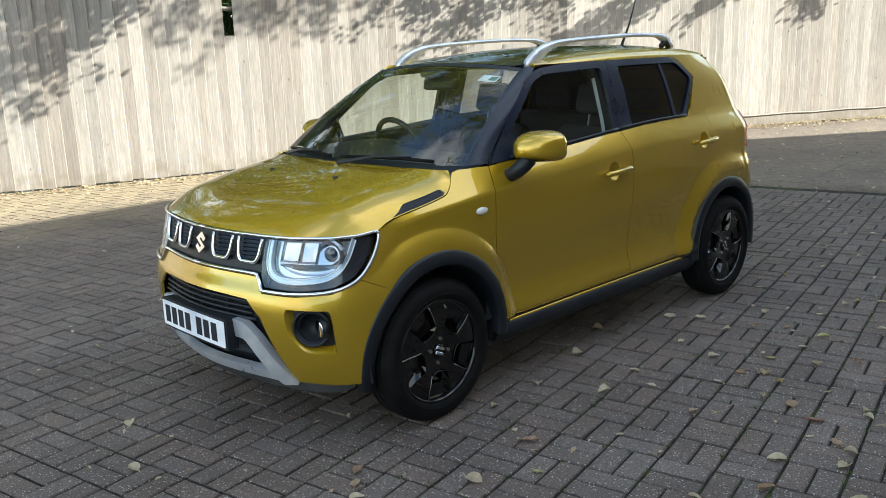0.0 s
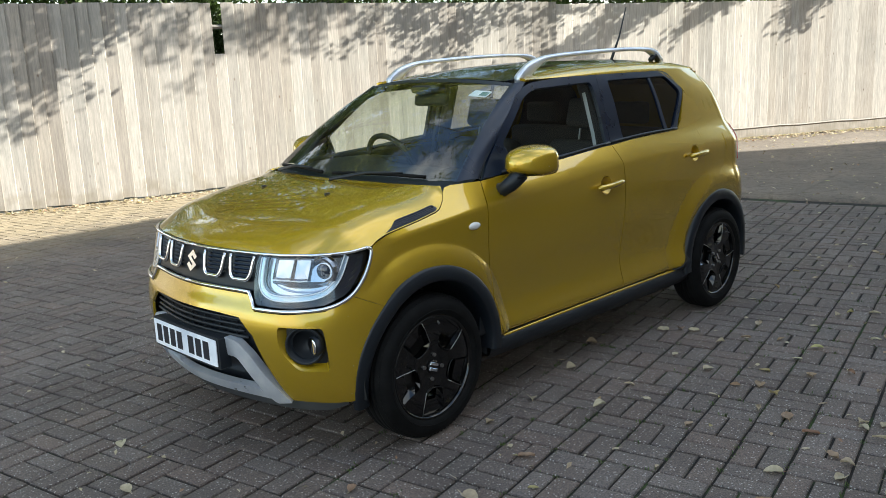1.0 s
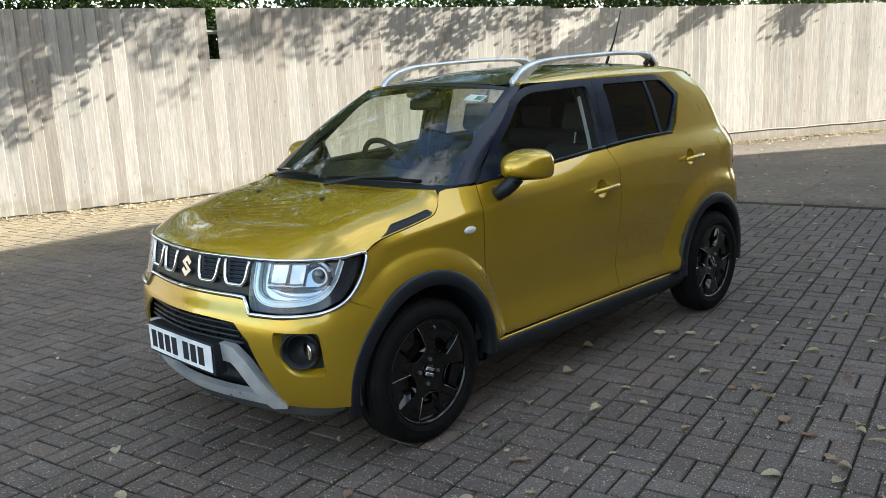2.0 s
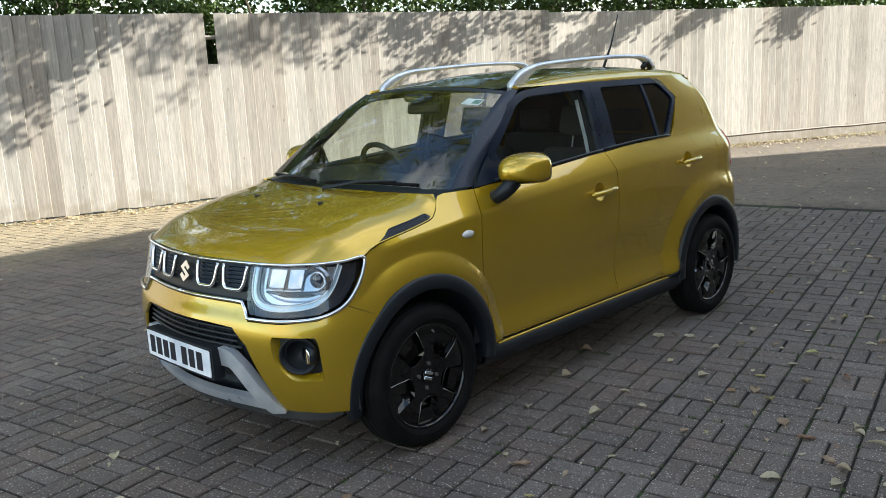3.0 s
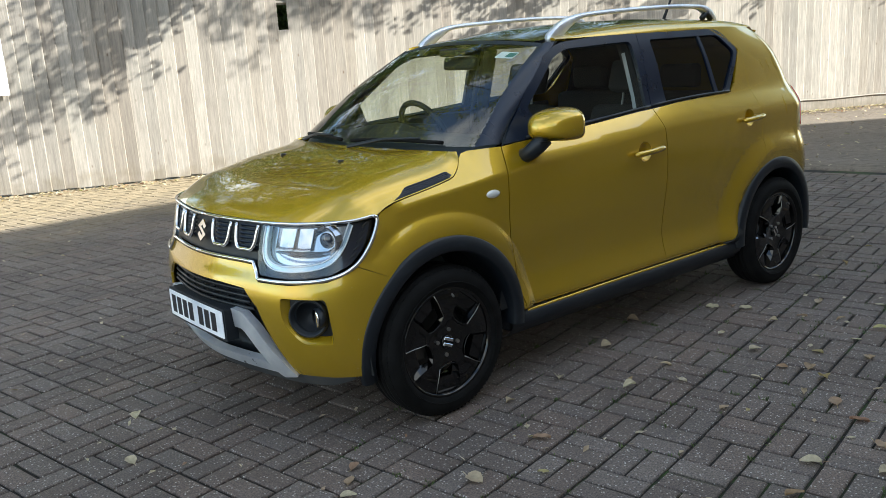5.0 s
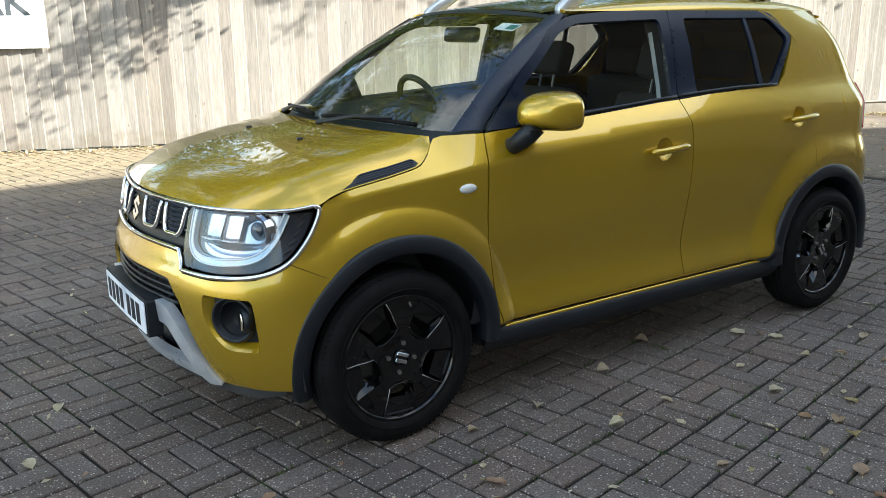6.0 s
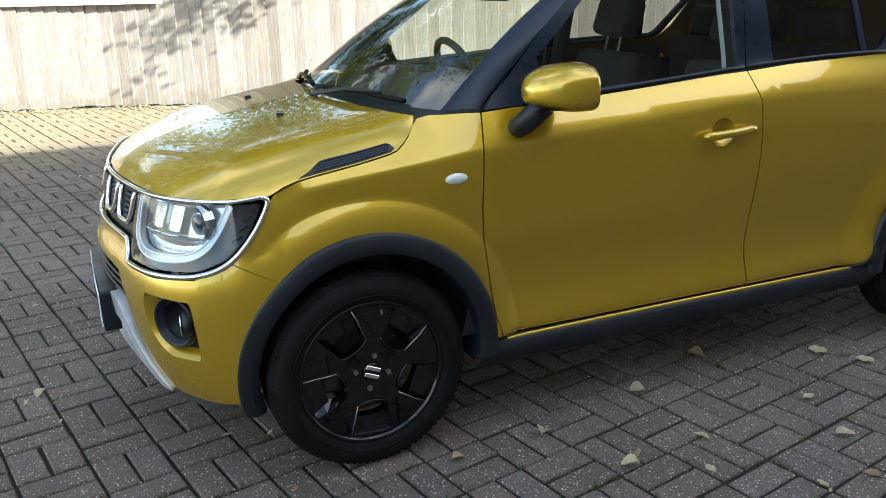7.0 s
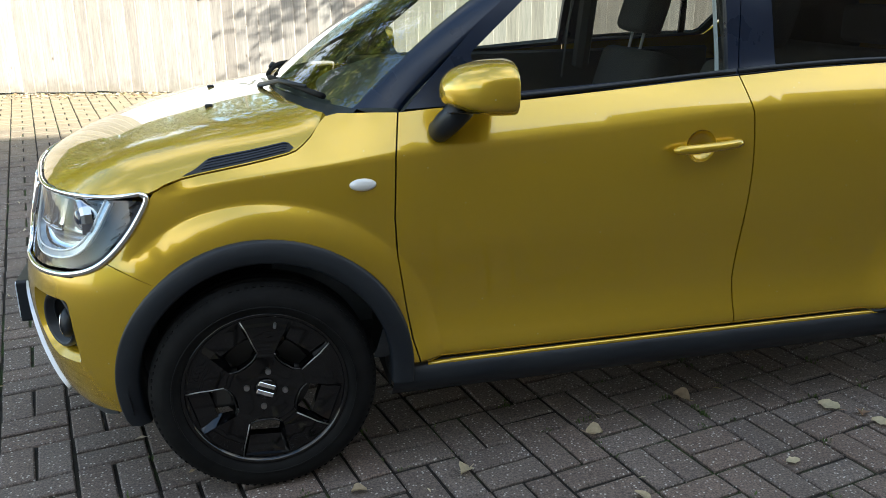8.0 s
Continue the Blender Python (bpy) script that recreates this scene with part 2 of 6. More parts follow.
def mat_wall():
    m, n, l, b = material("house_brick_wall", (0.3, 0.2, 0.15), 0.9)
    p = n.new("ShaderNodeNewGeometry").outputs["Position"]
    br = n.new("ShaderNodeTexBrick")
    br.inputs["Scale"].default_value = 4.4
    br.inputs["Color1"].default_value, br.inputs["Color2"].default_value, br.inputs["Mortar"].default_value = (0.33, 0.265, 0.21, 1), (0.28, 0.22, 0.175, 1), (0.36, 0.32, 0.28, 1)
    mp = n.new("ShaderNodeMapping")
    mp.inputs["Rotation"].default_value = (radians(90), 0, 0)
    l.new(p, mp.inputs["Vector"]), l.new(mp.outputs[0], br.inputs["Vector"])
    c = blend(n, l, 1.0, br.outputs["Color"], ramp(n, l, noise_tex(n, l, p, 0.7, 5), (0.3, grey(0.75)), (0.7, grey(1.1))), "MULTIPLY")
    l.new(c, b.inputs["Base Color"])
    return m


PAINT = mat_paint()
# blue above 1 paints the mirrored sky's tint into the black
PLASTIC = mat_plastic("black_trim_plastic", 0.013, 0.42, 700, 0.15, 0.38, 1.25)
GLOSS = mat_plastic("satin_black_pillar", 0.010, 0.30, 900, 0.03, 0.4, 2.4)
ROOFBLACK = mat_plastic("gloss_black_roof", 0.006, 0.07, 900, 0.0, 0.6)
CABIN = mat_plastic("cabin_plastic", 0.026, 0.6)
CLOTH = mat_plastic("seat_cloth", 0.035, 0.9, 500, 0.4)
BEIGE = mat_plastic("light_trim", 0.45, 0.6)
RUBBER = mat_rubber()
RIM = mat_plastic("gloss_black_alloy", 0.0020, 0.06, 900, 0.0, 0.45)
RIM.node_tree.nodes["Principled BSDF"].inputs["Coat Weight"].default_value = 0.3
CHROME = material("chrome", grey(0.82), 0.06, 1.0)[0]
STEEL = material("brushed_steel", (0.42, 0.41, 0.40), 0.35, 1.0)[0]
IRON = material("dull_brake_iron", (0.10, 0.098, 0.095), 0.5, 0.9)[0]
SILVER = mat_plastic("silver_trim", 0.68, 0.33, 900, 0.05)
SILVER.node_tree.nodes["Principled BSDF"].inputs["Metallic"].default_value = 0.6
WHITE = mat_plastic("white_panel", 0.78, 0.4, 300, 0.03)
PLATE_INK = material("dark_ink", (0.01, 0.012, 0.02), 0.5)[0]
AMBER = material("clear_repeater_lens", (0.72, 0.72, 0.70), 0.15, 0, 1.0)[0]
RED = material("red_lamp_lens", (0.45, 0.012, 0.012), 0.12, 0, 1.0)[0]
DRL = material("daylight_strip", (0.86, 0.91, 0.95), 0.25, 0.0, 1.0)[0]
DRLBLUE = material("daylight_guide", (0.42, 0.55, 0.66), 0.18, 0.3, 1.0)[0]
LAMPDARK = material("lamp_bowl", (0.40, 0.46, 0.54), 0.20, 1.0)[0]
LENSDARK = material("projector_glass", (0.02, 0.03, 0.05), 0.03, 0.0, 1.0)[0]
CHIN = mat_plastic("grey_chin_plastic", 0.06, 0.5)
LAMPBLUE = material("lamp_reflector", (0.44, 0.47, 0.52), 0.16, 1.0)[0]
GLASS = mat_glass("window_glass", (0.80, 0.86, 0.82), 1.6)
PRIVACY = mat_glass("privacy_glass", (0.34, 0.35, 0.345), 1.30)
SIDEGLASS = mat_glass("side_glass", (0.80, 0.84, 0.82), 1.30)
LENS = mat_glass("lamp_lens", (0.95, 0.96, 0.97), 1.42)
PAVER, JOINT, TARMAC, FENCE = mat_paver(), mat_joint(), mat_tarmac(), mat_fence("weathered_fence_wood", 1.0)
# the same wood 1.55 times paler, for the boards past x = 9
FENCE_PALE = mat_fence("paler_fence_wood", 1.55)
HEDGE = mat_leaf("hedge_leaf", (0.035, 0.065, 0.014), (0.06, 0.10, 0.02), (0.10, 0.15, 0.03), (0.045, 0.08, 0.018))
TREELEAF = mat_leaf("tree_leaf", (0.07, 0.11, 0.015), (0.13, 0.18, 0.02), (0.22, 0.25, 0.03), (0.34, 0.31, 0.045), (0.09, 0.13, 0.02))
LITTER = mat_leaf("fallen_leaf", (0.52, 0.44, 0.29), (0.60, 0.53, 0.38), (0.40, 0.29, 0.18), (0.62, 0.56, 0.38), (0.30, 0.16, 0.10), (0.52, 0.50, 0.20), gloss=0.6)
BARK, HOUSEWALL = mat_bark(), mat_wall()

# ---- building helpers ----
def mesh_of(name, verts, faces, mat=None, smooth=False):
    me = bpy.data.meshes.new(name)
    me.from_pydata([tuple(v) for v in verts], [], faces)
    if mat:
        me.materials.append(mat)
    if smooth:
        me.polygons.foreach_set("use_smooth", [True] * len(me.polygons))
    me.update()
    return me


def put(name, me, parent=None, label="", m=None):
    ob = new(name, me)
    if parent:
        ob.parent = parent
    if m is not None:
        ob.matrix_basis = m
    return tagged(ob, label) if label else ob


def part(name, bm, mat, parent, label="", smooth=False, m=None):
    me = bpy.data.meshes.new(name)
    bm.to_mesh(me)
    bm.free()
    me.materials.append(mat)
    if smooth:
        me.polygons.foreach_set("use_smooth", [True] * len(me.polygons))
    return put(name, me, parent, label, m)


def box_bm(x0, x1, y0, y1, z0, z1, bevel=0.0, seg=2):
    bm = bmesh.new()
    bmesh.ops.create_cube(bm, size=1)
    for v in bm.verts:
        v.co = Vector((x0 + (v.co.x + 0.5) * (x1 - x0), y0 + (v.co.y + 0.5) * (y1 - y0), z0 + (v.co.z + 0.5) * (z1 - z0)))
    if bevel:
        bmesh.ops.bevel(bm, geom=bm.edges[:], offset=bevel, segments=seg, affect="EDGES", profile=0.6)
    return bm


def spline(pts):
    """Smooth curve value through (key, value...) rows, keys rising."""
    keys = [p[0] for p in pts]
    vals = [np.array(p[1:], float) for p in pts]
    tang = []
    for i in range(len(pts)):
        a, b = max(0, i - 1), min(len(pts) - 1, i + 1)
        tang.append((vals[b] - vals[a]) / (keys[b] - keys[a]))

    def at(k):
        k = min(max(k, keys[0]), keys[-1])
        i = 0
        while i < len(keys) - 2 and k > keys[i + 1]:
            i += 1
        h = keys[i + 1] - keys[i]
        s = (k - keys[i]) / h
        v = (2 * s ** 3 - 3 * s * s + 1) * vals[i] + (s ** 3 - 2 * s * s + s) * h * tang[i] + (3 * s * s - 2 * s ** 3) * vals[i + 1] + (s ** 3 - s * s) * h * tang[i + 1]
        return float(v[0]) if len(v) == 1 else v
    return at


def smooth01(a, b, x):
    s = min(1.0, max(0.0, (x - a) / (b - a)))
    return s * s * (3 - 2 * s)


def tube_bm(path, radius, sides=10, cap=True, flat=1.0):
    """A round bar along a path; radius may be a number or one for each point."""
    bm = bmesh.new()
    pts = [Vector(p) for p in path]
    rings = []
    for i, p in enumerate(pts):
        d = (pts[min(i + 1, len(pts) - 1)] - pts[max(i - 1, 0)]).normalized()
        if i == 0:
            up = Vector((0, 0, 1)) if abs(d.z) < 0.95 else Vector((1, 0, 0))
            a = d.cross(up).normalized()
        else:                                     # carried along without a twist
            a = (a - d * a.dot(d)).normalized()
        b = a.cross(d).normalized()
        r = radius[i] if isinstance(radius, (list, tuple)) else radius
        rings.append([bm.verts.new(p + r * (math.cos(k * math.tau / sides) * a + flat * math.sin(k * math.tau / sides) * b)) for k in range(sides)])
    for r0, r1 in zip(rings, rings[1:]):
        for k in range(sides):
            bm.faces.new((r0[k], r0[(k + 1) % sides], r1[(k + 1) % sides], r1[k]))
    if cap:
        bm.faces.new(rings[0][::-1])
        bm.faces.new(rings[-1])
    bmesh.ops.recalc_face_normals(bm, faces=bm.faces[:])
    return bm


# ---- ground ----
GRID = radians(11.6)                            # the paving's turn against the car
GU, GV = Vector((math.cos(GRID), math.sin(GRID), 0)), Vector((-math.sin(GRID), math.cos(GRID), 0))
PITCH, U0, V0 = 0.2085, -1.071, -1.036
EDGE_U = 6.42                                   # where the paving ends at the tarmac


def floor_at(u, v, z=0.0):
    return GU * u + GV * v + Vector((0, 0, z))


def build_ground():
    s = 600
    bm = bmesh.new()
    bm.faces.new([bm.verts.new((x, y, -0.012)) for x, y in ((-s, -s), (s, -s), (s, s), (-s, s))])
    bmesh.ops.translate(bm, verts=bm.verts[:], vec=(0, 0, -0.010))
    tagged(part("ground", bm, TARMAC, None), "worn grey tarmac with gritty patches and dust", "ground", kind="structure")
    bm = bmesh.new()
    bm.faces.new([bm.verts.new(floor_at(u, v, -0.0105)) for u, v in ((-9, -9), (EDGE_U, -9), (EDGE_U, 13), (-9, 13))])
    bed = tagged(part("paving_bed", bm, JOINT, None), "dark sand and moss joints under block paving", "paving bed", kind="structure")
    # raised lip of the tarmac along the paving
    rnd = random.Random(4)
    bm = bmesh.new()
    rows = []
    for i in range(90):
        v = -9 + i * 0.25
        w = EDGE_U + 0.025 + rnd.uniform(-0.012, 0.012)
        rows.append([bm.verts.new(floor_at(w, v, -0.020)), bm.verts.new(floor_at(w + 0.02, v, 0.006)), bm.verts.new(floor_at(w + 0.5, v, 0.002)), bm.verts.new(floor_at(w + 0.9, v, -0.0210))])
    for a, b in zip(rows, rows[1:]):
        for k in range(3):
            bm.faces.new((a[k], a[k + 1], b[k + 1], b[k]))
    tagged(part("tarmac_edge", bm, TARMAC, None, smooth=True), "ragged edge of tarmac beside the block paving", "tarmac edge", kind="structure")
    return bed


# ---- fence ----
FENCE_LINE = spline([(0.0, -9.0, 9.9), (1.0, -2.85, 8.87), (1.5, -0.43, 8.33), (1.9, 1.11, 7.80), (2.3, 3.24, 7.21), (3.0, 6.6, 6.42), (3.5, 9.2, 5.55), (4.2, 12.32, 4.03), (5.0, 15.7, 2.36), (6.0, 20.5, 0.0)])


def fence_points(step):
    """Places along the fence, step metres apart."""
    out, acc, prev = [], 0.0, None
    k = 0.0
    while k <= 6.0:
        p = FENCE_LINE(k)
        p = Vector((p[0], p[1], 0))
        if prev is not None:
            acc += (p - prev).length
        if prev is None or acc >= step:
            out.append(p)
            acc = 0.0
        prev = p
        k += 0.0005
    return out


def board_mesh(w, h0, h1, mat=None):
    """One feather-edged board: thin at its left, thick at its right, with the edges eased."""
    t0, t1, e = 0.006, 0.024, 0.006
    prof = [(0, 0.0), (0, -t0), (w - e, -t1), (w, -t1 + e), (w, 0.0)]
    zs = [h0, h0 + (h1 - h0) * 0.5, h1 - 0.004, h1]
    verts, faces = [], []
    for k, z in enumerate(zs):
        for x, y in prof:
            inset = 0.002 if k == len(zs) - 1 else 0
            verts.append((x, y + inset, z))
    n = len(prof)
    for k in range(len(zs) - 1):
        for j in range(n):
            a, b = k * n + j, k * n + (j + 1) % n
            faces.append((a, b, b + n, a + n))
    faces.append(tuple(range((len(zs) - 1) * n, len(zs) * n)))
    return mesh_of("board", verts, faces, mat or FENCE)


def build_fence():
    fence = tagged(new("fence"), "tall weathered feather-edge timber fence with overlapping upright boards", "fence", kind="structure")
    step = 0.150
    pts = fence_points(step)
    rnd = random.Random(11)
    meshes = [board_mesh(0.166, 0.012 + rnd.uniform(0, 0.02), 2.452 + rnd.uniform(-0.006, 0.006)) for _ in range(10)]
    short = board_mesh(0.166, 0.02, 1.80)
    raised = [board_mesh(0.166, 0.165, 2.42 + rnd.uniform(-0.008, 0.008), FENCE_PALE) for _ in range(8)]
    for i, (p, q) in enumerate(zip(pts, pts[1:])):
        a = math.atan2(q.y - p.y, q.x - p.x)
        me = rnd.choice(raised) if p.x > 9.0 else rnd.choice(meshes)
        if 3.58 < p.x < 3.73:
            me = short
        m = pose(p.x, p.y, rnd.uniform(-0.004, 0.004) - max(0, p.x - 9) * 0.006, rnd.uniform(-0.25, 0.25), 0, math.degrees(a) - 3.0 + rnd.uniform(-1.6, 1.6)) @ Matrix.Translation((0, rnd.uniform(-0.004, 0.004), 0))
        put("board", me, fence, m=m)
    # posts and rails behind the boards
    for i in range(6, len(pts) - 1, 17):
        p, q = pts[i], pts[i + 1]
        d = (q - p).normalized()
        nrm = Vector((-d.y, d.x, 0))
        c = p + nrm * 0.09
        part("post", box_bm(-0.05, 0.05, -0.05, 0.05, 0, 2.40, 0.004, 1), FENCE, fence, m=Matrix.Translation(c) @ pose(0, 0, 0, 0, 0, math.degrees(math.atan2(d.y, d.x))))
    for z in (0.35, 1.25, 2.15):
        path = [p + Vector((0, 0.035, z)) for p in pts[::8]]
        part("rail", tube_bm(path, 0.028, 4), FENCE, fence)
    # gravel board and cable along the far stretch
    far = [p for p in pts if p.x > 9.0]
    bm = bmesh.new()
    rings = []
    for p, q in zip(far, far[1:]):
        d = (q - p).normalized()
        o = Vector((d.y, -d.x, 0))
        rings.append([bm.verts.new(p + o * k + Vector((0, 0, z))) for k, z in ((0.0, 0.0), (0.034, 0.0), (0.034, 0.155), (0.028, 0.162), (0.0, 0.162))])
    for a, b in zip(rings, rings[1:]):
        for k in range(5):
            bm.faces.new((a[k], a[(k + 1) % 5], b[(k + 1) % 5], b[k]))
    part("gravel_board", bm, FENCE, fence, "horizontal timber gravel board with green damp")
    cable = [p + Vector(((q - p).normalized().y, -(q - p).normalized().x, 0)) * 0.04 + Vector((0, 0, 0.185 + 0.008 * math.sin(i * 0.7))) for i, (p, q) in enumerate(zip(far, far[1:]))]
    part("ledge", tube_bm([c + Vector((0, 0, -0.006)) for c in cable[::3]], 0.017, 4), FENCE, fence, "narrow timber ledge over the gravel board")
    return pts


def build_sign(pts):
    d = Vector((0.955, -0.297, 0)).normalized()
    o = Vector((d.y, -d.x, 0))
    right = Vector((0.53, 7.96, 0)) + o * 0.045
    m = Matrix.Translation(right) @ pose(0, 0, 0, 0, 0, math.degrees(math.atan2(d.y, d.x)))
    sign = tagged(new("wall_sign"), "large plain white sign board with dark lettering fixed to the fence", "sign")
    sign.matrix_basis = m
    part("panel", box_bm(-2.44, 0, 0, 0.006, 1.21, 2.40, 0.001, 1), WHITE, sign)
    cu = bpy.data.curves.new("letters", "FONT")
    cu.body, cu.size, cu.align_x, cu.extrude, cu.offset = "AK", 0.42, "RIGHT", 0.0015, 0.006
    tmp = new("letters", cu)
    me = bpy.data.meshes.new_from_object(tmp.evaluated_get(bpy.context.evaluated_depsgraph_get()))
    bpy.data.objects.remove(tmp)
    me.materials.append(material("charcoal_letter", (0.07, 0.08, 0.09), 0.5)[0])
    put("letters", me, sign, "dark grey capital letters", pose(-0.16, -0.003, 1.585, 90, 0, 0))
    return sign


# ---- foliage ----
def leaf_cloud(name, centres, per, spread, size, mat, seed, parent=None, droop=0.3, flat=False):
    """Many small folded leaves round the given places."""
    g = np.random.default_rng(seed)
    c = np.repeat(np.array(centres, float), per, axis=0)
    n = len(c)
    off = g.normal(0, 1, (n, 3)) * np.array(spread)
    c = c + off
    d = g.normal(0, 1, (n, 3))
    d[:, 2] -= droop
    d /= np.linalg.norm(d, axis=1)[:, None]
    s = g.normal(0, 1, (n, 3))
    s -= d * (s * d).sum(1)[:, None]
    s /= np.linalg.norm(s, axis=1)[:, None]
    nn = np.cross(d, s)
    L = size * g.uniform(0.6, 1.3, n)[:, None]
    tip, base = c + d * L, c
    midl, midr = c + d * L * 0.45 + s * L * 0.32 + nn * L * 0.1, c + d * L * 0.45 - s * L * 0.32 + nn * L * 0.1
    V = np.stack([base, midl, tip, midr], 1).reshape(-1, 3)
    idx = np.arange(n) * 4
    F = np.concatenate([np.stack([idx, idx + 1, idx + 2], 1), np.stack([idx, idx + 2, idx + 3], 1)])
    me = bpy.data.meshes.new(name)
    me.from_pydata(V.tolist(), [], F.tolist())
    me.materials.append(mat)
    return put(name, me, parent)


def tree(base, height, crown, seed, leaves, size, lean=(0, 0), mat=None, reach=None):
    """A trunk with limbs, and leaves in clumps along the twigs."""
    rnd = random.Random(seed)
    t = tagged(new("tree"), "tall broadleaf tree with thinning green and yellow autumn leaves", "tree", group="trees behind the fence")
    t.location = base
    top = Vector((lean[0], lean[1], height))
    trunk = [top * (i / 8) * 0.85 + Vector((rnd.uniform(-0.12, 0.12), rnd.uniform(-0.12, 0.12), 0)) for i in range(9)]
    trunk[0] = Vector((0, 0, -0.05))
    part("trunk", tube_bm(trunk, [0.26 * (1 - i / 9.5) + 0.03 for i in range(9)], 9), BARK, t, smooth=True)
    clumps = []
    n = 20
    for i in range(n):
        k = 0.24 + 0.72 * i / n
        a = i * 2.4 + rnd.uniform(-0.4, 0.4)
        p0 = top * 0.85 * k
        r = crown * (0.55 + 0.5 * math.sin(math.pi * min(1, (k - 0.15) / 0.85))) * rnd.uniform(0.7, 1.1)
        p1 = p0 + Vector((math.cos(a) * r, math.sin(a) * r, r * rnd.uniform(0.25, 0.8)))
        limb = [p0.lerp(p1, s) + Vector((0, 0, 0.25 * math.sin(s * 3))) for s in (0, 0.3, 0.65, 1)]
        part("limb", tube_bm(limb, [0.085, 0.06, 0.035, 0.012], 6), BARK, t, smooth=True)
        for j in range(9):
            s = rnd.uniform(0.3, 1.1)
            clumps.append(p0.lerp(p1, s) + Vector((rnd.gauss(0, 0.45), rnd.gauss(0, 0.45), rnd.gauss(0.1, 0.4))))
    if reach:
        clumps += reach
    leaf_cloud("crown", clumps, max(1, leaves // len(clumps)), (0.36, 0.36, 0.28), size, mat or TREELEAF, seed + 50, t)
    return t


TREES = ((-6.5, 12.2, 13, 3.2), (-1.5, 11.4, 17.0, 4.0), (3.4, 10.2, 16.5, 3.9), (7.6, 9.6, 16.5, 3.6), (12.5, 8.0, 15, 3.4), (17.5, 5.6, 15, 3.4), (-11.5, 13.5, 13, 3.2), (23.5, 4.0, 15, 3.4))


def overhang(target, seed, n=26, leaves=44, spread=0.34):
    """A limb that hangs over the yard from a tree behind the fence, with leafy twigs."""
    rnd = random.Random(seed)
    target = Vector(target)
    x, y = min(((a, b) for a, b, _, _ in TREES), key=lambda q: math.hypot(q[0] - target.x, q[1] - target.y))
    root = Vector((x, y, min(target.z - 0.3, 7.0)))
    b = tagged(new("branch"), "leafy overhanging branch reaching over the fence from the trees", "branch", group="overhanging branches")
    b.location = root
    d = target - root
    path = [d * s + Vector((0, 0, 0.5 * math.sin(s * math.pi))) for s in (0, 0.25, 0.5, 0.75, 1)]
    part("limb", tube_bm(path, [0.075, 0.06, 0.042, 0.025, 0.008], 6), BARK, b, smooth=True)
    clumps = []
    for i in range(n):
        s = 1 - (1.2 / d.length) * rnd.uniform(-0.2, 1.0)
        p = d * s + Vector((0, 0, 0.5 * math.sin(min(1, s) * math.pi)))
        q = p + Vector((rnd.gauss(0, spread), rnd.gauss(0, spread), rnd.gauss(-0.05, spread * 0.7)))
        part("twig", tube_bm([p, p.lerp(q, 0.5) + Vector((0, 0, 0.04)), q], [0.008, 0.006, 0.003], 4), BARK, b)
        clumps += [p.lerp(q, 0.55), q, q]
    leaf_cloud("leaves", clumps, leaves // 3, (0.10, 0.10, 0.07), 0.085, TREELEAF, seed + 9, b)
    return b


